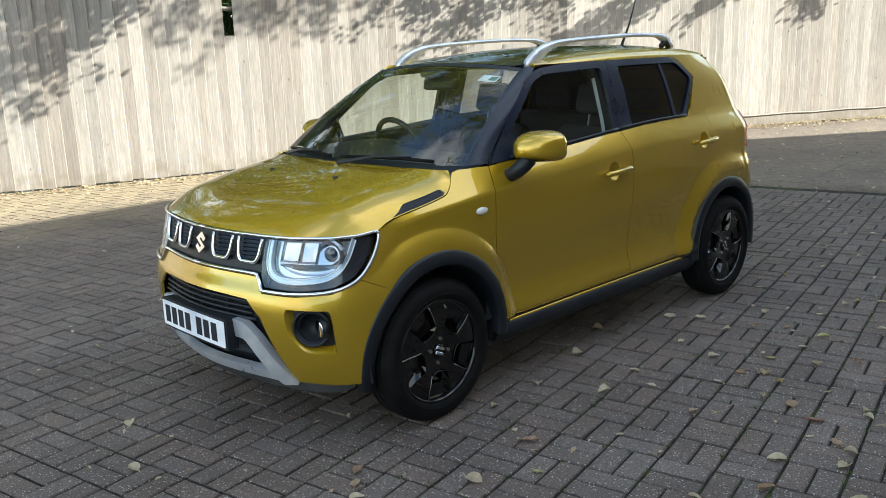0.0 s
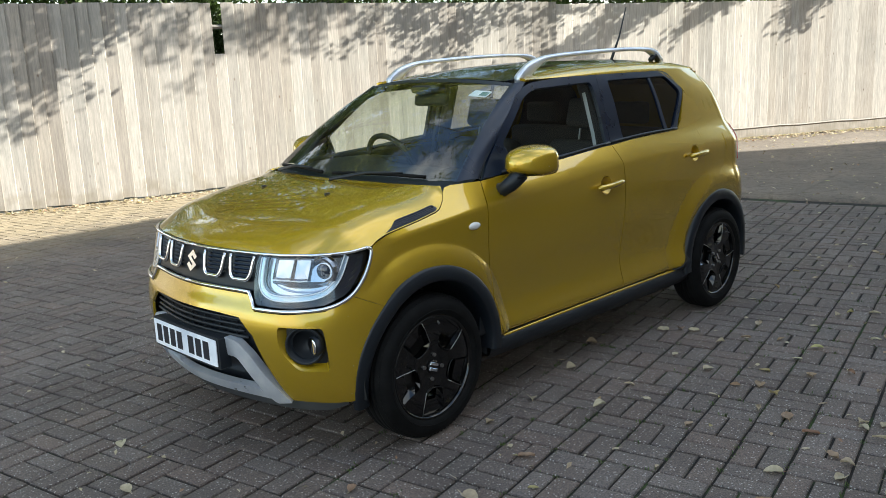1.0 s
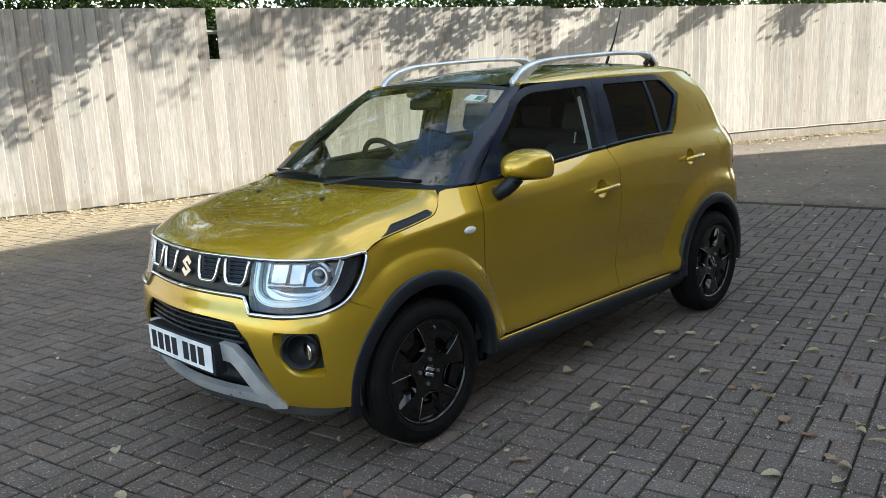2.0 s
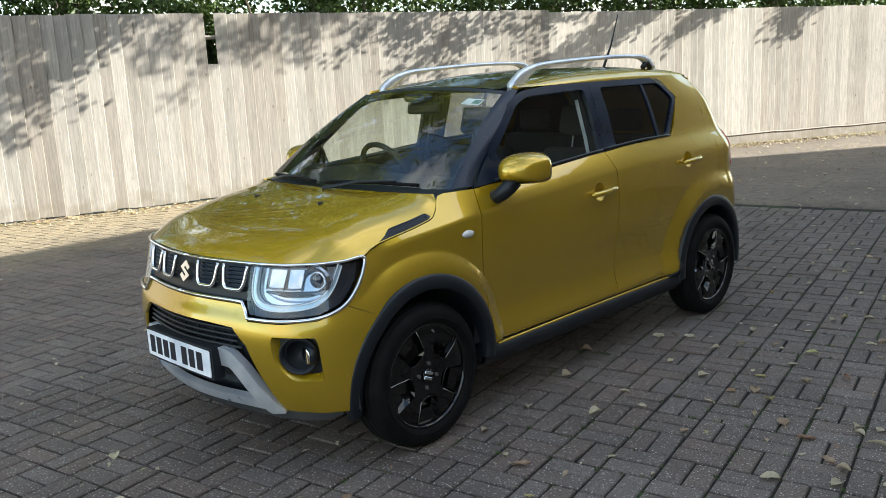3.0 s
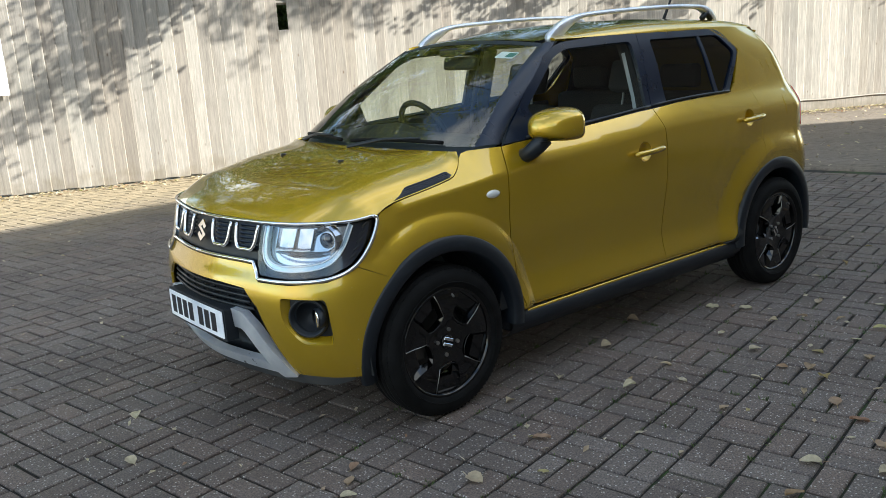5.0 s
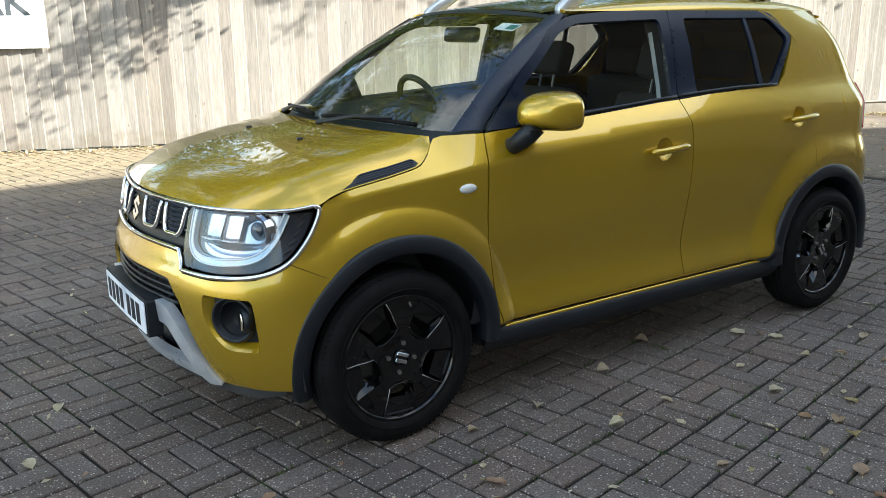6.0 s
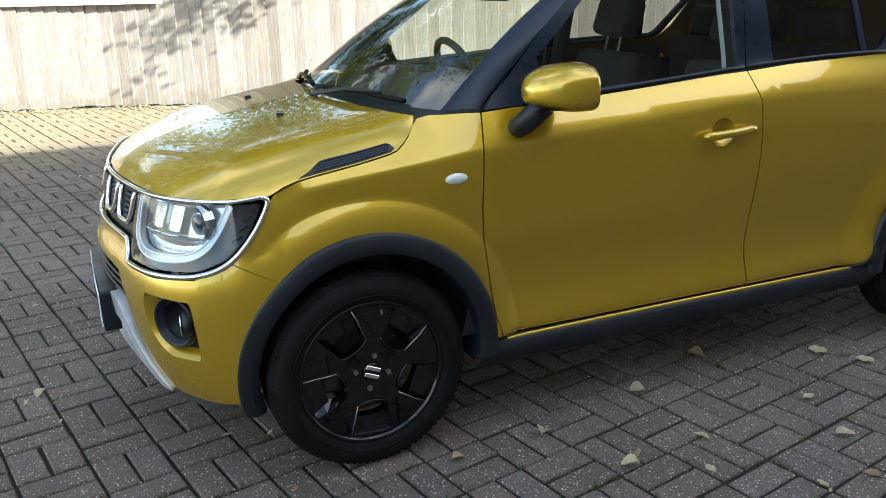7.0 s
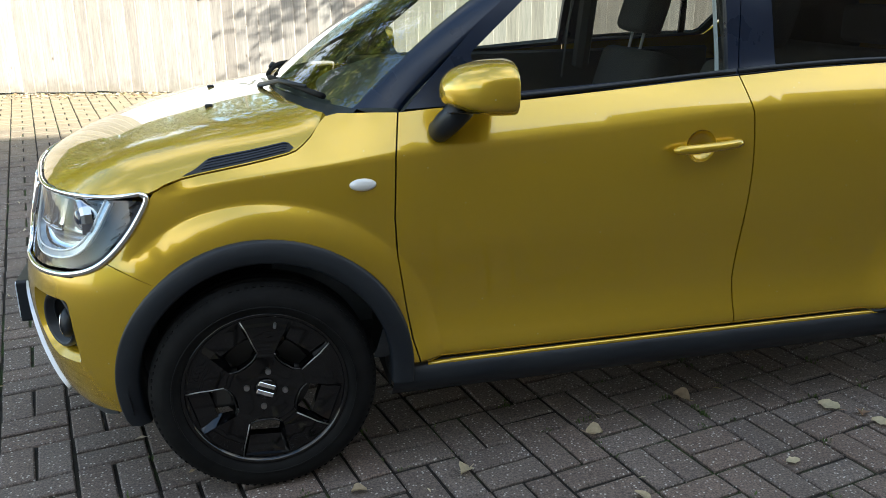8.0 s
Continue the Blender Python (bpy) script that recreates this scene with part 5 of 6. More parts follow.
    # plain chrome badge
    for pts in (((-0.038, 0.014), (0.0, 0.044), (0.036, 0.019), (0.021, 0.006), (0.0, 0.021), (-0.009, 0.014), (0.038, -0.014), (0.0, -0.044), (-0.036, -0.019), (-0.021, -0.006), (0.0, -0.021), (0.009, -0.014)),):
        def bad(y, z):
            p = front(0.0001, 0.782 + z)
            return Vector((p.x + 0.1 * y * y, y, 0.782 + z))
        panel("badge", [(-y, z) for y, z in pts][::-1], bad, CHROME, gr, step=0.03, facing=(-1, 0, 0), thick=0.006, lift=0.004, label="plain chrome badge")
    # chrome border: grille and lamps, both sides
    for s in (1, -1):
        for line, r in ((low, 0.0082), (up, 0.0065)):
            path = []
            if line is low:                       # the round of the lamp
                bend = spline([(i, *q) for i, q in enumerate(low[4:])])
                line = low[:5] + [tuple(bend(k / 8)) for k in range(1, 8 * (len(low) - 5) + 1)]
            for (a, b), (c, d) in zip(line, line[1:]):
                n = max(2, int(abs(c - a) / 0.12) + 1)
                path += [front(s * (a + (c - a) * j / n + 0.0001), b + (d - b) * j / n, 0.004) for j in range(n)]
            path.append(front(s * (line[-1][0] + 0.0001), line[-1][1], 0.004))
            part("chrome_trim", tube_bm(path, r, 8), CHROME, CAR, "chrome strip round grille and lamps", True)
        build_lamp(s, tn)


def build_lamp(s, tn):
    lamp = tagged(new("headlight"), "clear headlight with a bright U-shaped strip and dark bezel")
    lamp.parent = CAR
    out = eased([(tn + 0.12, 0.655, 0.06), (2.3, 0.652, 0), (2.9, 0.664, 0.05), (3.28, 0.697, 0.1), (3.58, 0.765, 0.1), (3.78, 0.842, 0.05), (3.4, 0.842, 0), (2.4, 0.841, 0), (tg2(tn), 0.840, 0.05), (tg2(tn), 0.70, 0.04)], 0.05)
    o2 = [(s * t, z) for t, z in out]
    panel("bezel", o2, front, GLOSS, lamp, step=0.03, aspect=4, facing=(-1, 0, 0), lift=-0.030, thick=0.004, label="dark lamp bezel")
    inner = eased([(1.74, 0.836, 0.02), (1.74, 0.716, 0.10), (2.02, 0.688, 0.1), (2.8, 0.698, 0.12), (3.12, 0.75, 0.12), (3.30, 0.836, 0.03)], 0.1, 5)
    panel("reflector", [(s * t, z) for t, z in inner], front, LAMPDARK, lamp, step=0.03, aspect=4, facing=(-1, 0, 0), lift=-0.026, thick=0.002, label="silvered reflector bowl")
    ul = [(1.69, 0.834), (1.68, 0.765), (1.72, 0.722), (1.84, 0.696), (2.05, 0.685), (2.4, 0.686), (2.75, 0.698), (2.98, 0.722), (3.14, 0.762), (3.25, 0.804), (3.33, 0.838)]
    at = spline([(i, *p) for i, p in enumerate(ul)])
    rows = []
    for k in range(61):
        t, z = at(k / 6.0)
        t2, z2 = at(min(k / 6.0 + 0.02, 10))
        t1, z1 = at(max(k / 6.0 - 0.02, 0))
        d = Vector(((t2 - t1) * 0.24, z2 - z1)).normalized()
        n = Vector((-d.y / 0.24, d.x))
        row = []
        for w, o in ((-0.0105, -0.022), (-0.0095, -0.006), (0.0095, -0.006), (0.0105, -0.022)):
            row.append(front(s * (t + n.x * w), z + n.y * w, o))
        rows.append(row)
    strip("light_strip", rows, DRLBLUE, lamp, "bright U-shaped daylight strip", smooth=False)
    for w in (-0.0095, 0.0095):
        path = []
        for k in range(61):
            t, z = at(k / 6.0)
            t2, z2 = at(min(k / 6.0 + 0.02, 10))
            t1, z1 = at(max(k / 6.0 - 0.02, 0))
            d = Vector(((t2 - t1) * 0.24, z2 - z1)).normalized()
            path.append(front(s * (t - d.y / 0.24 * w), z + d.x * w, -0.0045))
        part("strip_edge", tube_bm(path, 0.0030, 6), DRL, lamp, "bright white edge of the strip", True)
    # projector and reflector chambers
    c = front(s * 2.84, 0.785, -0.016)
    d = Vector((-0.93, -0.32 * s, 0.0)).normalized()
    m = Matrix.Translation(c) @ d.to_track_quat("Z", "Y").to_matrix().to_4x4()
    bm = bmesh.new()
    rings = [[bm.verts.new((r * math.cos(k * math.tau / 16), r * math.sin(k * math.tau / 16), z)) for k in range(16)] for r, z in ((0.060, -0.020), (0.059, -0.002), (0.052, 0.006), (0.044, 0.005), (0.034, -0.010))]
    for a, b in zip(rings, rings[1:]):
        for k in range(16):
            bm.faces.new((a[k], a[(k + 1) % 16], b[(k + 1) % 16], b[k]))
    bmesh.ops.recalc_face_normals(bm, faces=bm.faces[:])
    part("projector_ring", bm, LAMPBLUE, lamp, "faceted chrome projector ring", m=m)
    bm = bmesh.new()
    bmesh.ops.create_uvsphere(bm, u_segments=20, v_segments=12, radius=0.030)
    for v in bm.verts:
        v.co.z *= 0.5
    part("projector_lens", bm, LENSDARK, lamp, "dark blue round projector lens", True, m)
    for t0, t1, z0 in ((1.90, 2.24, 0.754), (2.27, 2.56, 0.752)):
        cell = [(t0, z0), ((t0 + t1) / 2, z0 - 0.002), (t1, z0), (t1 + 0.03, (z0 + 0.833) / 2), (t1 + 0.05, 0.833), ((t0 + t1) / 2 + 0.04, 0.834), (t0 + 0.03, 0.833), (t0 + 0.015, (z0 + 0.833) / 2)]
        ct, cz = sum(p[0] for p in cell) / 8, sum(p[1] for p in cell) / 8
        rows = []
        for f, o in ((1.0, -0.007), (0.93, -0.010), (0.84, -0.019), (0.40, -0.0205)):
            rows.append([front(s * (ct + (t - ct) * f), cz + (z - cz) * f, o) for t, z in cell + cell[:1]])
        rows.append([front(s * ct, cz, -0.0210)] * 9)
        strip("chamber", rows, LAMPBLUE, lamp, "faceted chrome lamp chamber", smooth=False)
        part("chamber_edge", tube_bm([front(s * t, z, -0.006) for t, z in cell[:3]], 0.0018, 6), DRL, lamp, smooth=True)
    shelf = []
    for k in range(15):
        t = 1.90 + 1.16 * k / 14
        zl = 0.704 + 0.034 * (abs(k - 7) / 7) ** 2.5
        shelf.append([front(s * t, 0.748, -0.010), front(s * t, 0.738, -0.014), front(s * t, zl + 0.010, -0.030), front(s * t, zl, -0.020)])
    strip("lower_reflector", shelf, LAMPDARK, lamp, "blue-grey lower reflector")
    for k in range(5):
        z = 0.715 + 0.026 * k
        t = 3.26 + 0.075 * k
        part("bezel_rib", tube_bm([front(s * (t + 0.01), z, -0.024), front(s * (t + 0.13), z + 0.014, -0.024)], 0.004, 6), PLASTIC, lamp)
    panel("lens", o2, front, LENS, lamp, step=0.03, aspect=4, facing=(-1, 0, 0), lift=0.001, thick=0.003, label="clear outer lamp lens")
    return lamp


def tg2(tn):
    return tn + 0.03


ARCH_Y = spline([(-7, 0.778), (40, 0.780), (70, 0.781), (95, 0.778), (111, 0.776), (127, 0.7745), (135, 0.7726), (143, 0.7677), (151, 0.760), (159, 0.7515), (167, 0.743), (175, 0.734), (191, 0.714), (199, 0.702)])


def build_cladding():
    # wheel arch rings
    for c, r0, a0, a1 in ((ARCH_F, 0.335, 199, -7), (ARCH_R, 0.335, 187, -12)):
        for s in (-1, 1):
            rows = []
            for k in range(45):
                a = radians(a0 + (a1 - a0) * k / 44)
                row = []
                for r, out in ((0.401, -0.015), (0.398, 0.004), (0.393, 0.009), (0.366, 0.014), (0.342, 0.013), (0.336, 0.004), (0.338, -0.10), (0.350, -0.22)):
                    x, z = c[0] + r * math.cos(a), c[1] + r * math.sin(a)
                    w = max(half_width(min(max(c[0] + 0.40 * math.cos(a), -0.33), 2.80), max(0.30, c[1] + 0.40 * math.sin(a))), 0.0)
                    base = ARCH_Y(math.degrees(a)) if c is ARCH_F else half_width(c[0], c[1] + 0.40)
                    drop = 0 if c is ARCH_F else 0.025 * max(0, math.cos(a)) ** 3
                    row.append((x, s * (base - drop + out), max(z, 0.215)))
                rows.append(row)
            strip("arch_cladding", rows, PLASTIC, CAR, "textured black wheel arch cladding")
    # where the rear arch runs into the sill
    fillet = [(1.86, 0.326), (1.93, 0.332), (1.985, 0.347), (2.020, 0.374), (2.040, 0.42), (2.070, 0.42), (2.070, 0.29), (1.86, 0.29)]
    both("arch_foot", fillet, PLASTIC, CAR, step=0.03, lift=0.007, thick=0.02)
    # sills
    prof = [(0.331, -0.012), (0.323, 0.004), (0.307, 0.012), (0.283, 0.016), (0.262, 0.006), (0.225, -0.03), (0.19, -0.12)]
    for s in (-1, 1):
        rows = []
        for k in range(31):
            x = 0.352 + (2.075 - 0.352) * k / 30
            rows.append([(x, s * (half_width(1.0, 0.352) + o), z) for z, o in prof])
        strip("sill_cladding", rows, PLASTIC, CAR, "black plastic sill cladding")
        line = [(0.455 + 1.56 * k / 20, s * (half_width(1.0, 0.352) - 0.002), 0.322 + 0.004 * math.sin(k / 20 * 3)) for k in range(21)]
        part("sill_edge", tube_bm(line, 0.0078, 8), PAINT, CAR, "golden sill edge", True)


def build_wheel():
    """One wheel, its outer face towards -y, at the origin."""
    w = tagged(new("wheel"), "gloss black five-spoke alloy wheel with road tyre")
    n = 72
    R = 0.307
    prof = [(0.219, -0.060), (0.222, -0.072), (0.231, -0.079), (0.247, -0.0845), (0.266, -0.0845), (0.280, -0.080), (0.2905, -0.0715), (0.299, -0.061), (0.305, -0.050), (R, -0.046),
            (R, -0.040), (0.300, -0.039), (0.300, -0.033), (R, -0.032), (R, -0.008), (0.300, -0.007), (0.300, 0.0), (R, 0.001), (R, 0.026), (0.300, 0.027), (0.300, 0.033), (R, 0.034), (R, 0.052), (0.297, 0.075), (0.26, 0.087), (0.212, 0.07)]
    bm = bmesh.new()
    rings = [[bm.verts.new((r * math.cos(k * math.tau / n), y, r * math.sin(k * math.tau / n))) for k in range(n)] for r, y in prof]
    for a, b in zip(rings, rings[1:]):
        for k in range(n):
            bm.faces.new((a[k], a[(k + 1) % n], b[(k + 1) % n], b[k]))
    bmesh.ops.recalc_face_normals(bm, faces=bm.faces[:])
    part("tyre", bm, RUBBER, w, "black road tyre", True)
    # shoulder sipes
    bm = bmesh.new()
    for k in range(90):
        a = k * math.tau / 90
        for y0, y1 in ((-0.066, -0.048), (0.048, 0.066)):
            m = Matrix.Rotation(-a, 4, "Y") @ Matrix.Translation((R - 0.0105, (y0 + y1) / 2, 0)) @ Matrix.Diagonal((0.005, y1 - y0, 0.0085, 1))
            bmesh.ops.create_cube(bm, size=1, matrix=m)
    tagged(part("tread", bm, RUBBER, w), kind="stuff")
    # raised ring on the sidewall
    part("sidewall_ring", tube_bm([(0.246 * math.cos(k * math.tau / 60), -0.0855, 0.246 * math.sin(k * math.tau / 60)) for k in range(61)], 0.0022, 5), RUBBER, w, smooth=True)
    # rim barrel
    bm = bmesh.new()
    rp = [(0.215, -0.066), (0.218, -0.072), (0.214, -0.076), (0.206, -0.072), (0.203, -0.055), (0.192, 0.0), (0.186, 0.06)]
    rings = [[bm.verts.new((r * math.cos(k * math.tau / n), y, r * math.sin(k * math.tau / n))) for k in range(n)] for r, y in rp]
    for a, b in zip(rings, rings[1:]):
        for k in range(n):
            bm.faces.new((a[k], a[(k + 1) % n], b[(k + 1) % n], b[k]))
    bmesh.ops.recalc_face_normals(bm, faces=bm.faces[:])
    rim = part("rim", bm, RIM, w, "gloss black alloy rim", True)

    rim.scale = (1.035, 1.0, 1.035)

    # spoke disc with five U-shaped windows
    def face(x, z):
        r = math.hypot(x, z)
        return Vector((x, -0.060 - 0.010 * smooth01(0.03, 0.12, r) + 0.006 * smooth01(0.16, 0.205, r), z))
    circle = [(0.2065 * math.cos(k * math.tau / 80), 0.2065 * math.sin(k * math.tau / 80)) for k in range(80)]
    holes = []
    for k in range(5):
        a = radians(90 + 33 + 72 * k)
        ca, sa = math.cos(a), math.sin(a)
        raw = [(0.193, -0.062, 0.012), (0.193, 0.062, 0.012), (0.130, 0.050, 0.02), (0.086, 0.042, 0.030), (0.078, 0.0, 0.03), (0.086, -0.042, 0.030), (0.130, -0.050, 0.02)]
        hp = eased(raw, 0.02, 5)
        holes.append([(r * ca - t * sa, r * sa + t * ca) for r, t in hp])
    panel("spoke_disc", circle, face, RIM, rim, step=0.02, holes=holes, thick=0.014, hole_thick=0.034, facing=(0, -1, 0), label="five broad gloss black spokes")
    for k in range(5):
        a = radians(90 + 33 + 72 * k)
        ca, sa = math.cos(a), math.sin(a)
        def at(r, t, y):
            return Vector((r * ca - t * sa, y, r * sa + t * ca))
        # bevelled flanks and a sloping outer web in each window
        for q, wide in ((-1, 0.010), (1, 0.030)):
            strip("spoke_flank", [[at(0.196, q * 0.0625, -0.0648), at(0.160, q * 0.0575, -0.0682), at(0.130, q * 0.0505, -0.0698), at(0.098, q * 0.0445, -0.0695), at(0.084, q * 0.030, -0.0690)],
                                  [at(0.200, q * (0.061 - wide), -0.040), at(0.160, q * (0.056 - wide * 0.8), -0.040), at(0.130, q * (0.048 - wide * 0.5), -0.042), at(0.101, q * 0.036, -0.045), at(0.094, q * 0.022, -0.046)]], RIM, rim, smooth=False)
        lip = [at(0.086 + 0.012 * abs(t) ** 3, 0.043 * t, -0.0705) for t in (-1, -0.8, -0.5, 0, 0.5, 0.8, 1)]
        part("window_lip", tube_bm(lip, 0.0022, 6), RIM, rim, smooth=True)
        strip("outer_web", [[at(0.203, t, -0.056) for t in (-0.056, 0, 0.056)], [at(0.142, t, -0.046) for t in (-0.044, 0, 0.044)], [at(0.140, t, -0.020) for t in (-0.044, 0, 0.044)]], RIM, rim, smooth=False)
        # bright steel bar standing in for the highlight along one window edge
        part("spoke_glint", tube_bm([at(0.200, -0.0625, -0.0655), at(0.16, -0.0580, -0.0690), at(0.13, -0.0510, -0.0705), at(0.098, -0.0450, -0.0700)], 0.0018, 6), STEEL, rim, smooth=True)
    bm = bmesh.new()
    bmesh.ops.create_cone(bm, cap_ends=True, segments=32, radius1=0.030, radius2=0.026, depth=0.008)
    part("centre_cap", bm, RIM, rim, "gloss black centre cap", True, pose(0, -0.064, 0, 90, 0, 0))
    for x0, x1, z0, z1 in ((-0.024, 0.021, 0.005, 0.017), (-0.021, 0.024, -0.017, -0.005)):
        part("badge", box_bm(x0, x1, -0.0012, 0.0012, z0, z1, 0.001, 1), CHROME, rim, "plain chrome badge", m=pose(0, -0.069, 0, 0, 24, 0))
    for k in range(4):
        a = radians(80 + 90 * k)
        bm = bmesh.new()
        bmesh.ops.create_cone(bm, cap_ends=True, segments=10, radius1=0.0085, radius2=0.0075, depth=0.014)
        part("bolt", bm, STEEL, rim, "steel wheel bolt", m=pose(0.050 * math.cos(a), -0.062, 0.050 * math.sin(a), 90, 0, 0))
    part("valve", tube_bm([(0.036, -0.060, 0.186), (0.033, -0.078, 0.176)], 0.0042, 6), STEEL, rim)
    # brake disc, caliper, hub behind
    bm = bmesh.new()
    bmesh.ops.create_cone(bm, cap_ends=True, segments=48, radius1=0.128, radius2=0.128, depth=0.018)
    part("brake_disc", bm, IRON, w, "steel brake disc", False, pose(0, 0.012, 0, 90, 0, 0))
    bm = box_bm(-0.145, -0.085, -0.03, 0.05, -0.06, 0.06, 0.012, 2)
    part("caliper", bm, IRON, w, "dull metal brake caliper")
    return w


def build_wheels():
    w = build_wheel()
    w.parent = CAR
    w.matrix_basis = Matrix.Translation((0, -0.698, 0.306))
    for x, y, t in ((0, 0.698, 180), (2.435, 0.698, 180), (2.435, -0.698, 0)):
        copy_thing(w, Matrix.Translation((x, y, 0.306)) @ pose(0, 0, 0, 0, 31 if x else 8, t))
    # dark wheel housings and floor pan
    for c in (0.0, 2.435):
        for s in (-1, 1):
            rows = []
            for k in range(21):
                a = radians(-12 + 204 * k / 20)
                x, z = c + 0.355 * math.cos(a), 0.335 + 0.355 * math.sin(a)
                rows.append([(x, s * 0.80 if k > 50 else s * 0.745, max(z, 0.2)), (x, s * 0.40, max(z, 0.2))])
            strip("wheel_liner", rows, CABIN, CAR, "black wheel arch liner")
    part("underbody", box_bm(-0.45, 2.85, -0.40, 0.40, 0.20, 0.32, 0.02, 1), CABIN, CAR, "dark underbody")
    part("underbody", box_bm(0.42, 1.98, -0.69, 0.69, 0.215, 0.33, 0.01, 1), CABIN, CAR, "dark underbody")
    part("bulkhead", box_bm(-0.30, 0.05, -0.42, 0.42, 0.28, 0.80, 0.02, 1), CABIN, CAR, "dark engine bay")


def build_tail():
    # back of the car between the rear corners
    def back(y, z):
        p = side(3.15, z)
        return Vector((p.x + 0.035 * (1 - (y / 0.5) ** 2), y, z))
    out = [(-0.53, 0.40), (0.53, 0.40), (0.48, 1.40), (0.32, 1.445), (-0.32, 1.445), (-0.48, 1.40)]
    panel("tailgate", out, back, PAINT, CAR, step=0.06, facing=(1, 0, 0), label="golden tailgate")
    for mr in (False, True):
        lamp = eased([(2.80, 0.875, 0.02), (3.14, 0.875, 0.02), (3.14, 1.10, 0.02), (2.82, 1.095, 0.03)], 0.02)
        panel("tail_lamp", lamp, side, RED, CAR, step=0.03, mirror=mr, lift=0.005, thick=0.012, label="red tail lamp lens")
        low = [(2.80, 0.43), (3.15, 0.43), (3.15, 0.28), (2.76, 0.28)]
        panel("rear_bumper", low, side, PLASTIC, CAR, step=0.04, mirror=mr, lift=0.012, thick=0.03, label="black lower rear bumper")
        flap = eased([(2.565, 0.955), (2.715, 0.960), (2.715, 1.065), (2.56, 1.06)], 0.03)
        if not mr:
            panel("fuel_flap", flap, side, PAINT, CAR, step=0.03, lift=0.0015, thick=0.004, label="golden fuel filler flap")
        for k in range(3):
            x = 2.50 + 0.075 * k
            path = []
            for j in range(7):
                p = side(x - 0.010 * j / 6, 1.19 + 0.09 * j / 6)
                path.append((p.x, (p.y + 0.0035) * (-1 if mr else 1), p.z))
            part("quarter_rib", tube_bm(path, [0.002, 0.0042, 0.0046, 0.0046, 0.0046, 0.0042, 0.002], 8), PAINT, CAR, smooth=True)


def build_door_gear(doors, rdoors):
    for mr in (False, True):
        s = 1 if mr else -1
        for d, x0, x1, z0, z1 in ((doors[mr], 1.165, 1.385, 0.901, 0.914), (rdoors[mr], 2.075, 2.275, 0.967, 0.978)):
            path = []
            for k in range(13):
                q = k / 12
                x, z = x0 + (x1 - x0) * q, z0 + (z1 - z0) * q
                w = half_width(x, z) + 0.008 + 0.026 * math.sin(math.pi * min(1, max(0, q * 0.9 + 0.06))) ** 0.5
                path.append((x, s * w, z))
            rad = [0.008] + [0.0165] * 11 + [0.008]
            part("door_handle", tube_bm(path, rad, 12, flat=0.85), PAINT, d, "golden door handle", True)
            cx, cz = (1.263, 0.906) if d is doors[mr] else (2.163, 0.9765)
            rows = []
            for r, o in ((0.0475, 0.0), (0.044, -0.008), (0.036, -0.018), (0.022, -0.025), (0.0, -0.027)):
                rows.append([(cx + r * math.cos(k * math.tau / 28), s * (half_width(cx + r * math.cos(k * math.tau / 28), cz + r * math.sin(k * math.tau / 28)) + o), cz + r * math.sin(k * math.tau / 28)) for k in range(29)])
            strip("handle_cup", rows, PAINT, d, "round hollow behind the handle")
        # side repeater
        rows = []
        for r, o in ((1.0, 0.0), (0.92, 0.006), (0.6, 0.011), (0.0, 0.013)):
            rows.append([(0.288 + 0.036 * r * math.cos(k * math.tau / 28), s * (half_width(0.288, 0.856) + o), 0.856 + 0.017 * r * math.sin(k * math.tau / 28)) for k in range(29)])
        strip("side_repeater", rows, AMBER, CAR, "clear oval side repeater")
        # mirror: shell, dark underside and foot
        build_mirror(s, doors[mr])


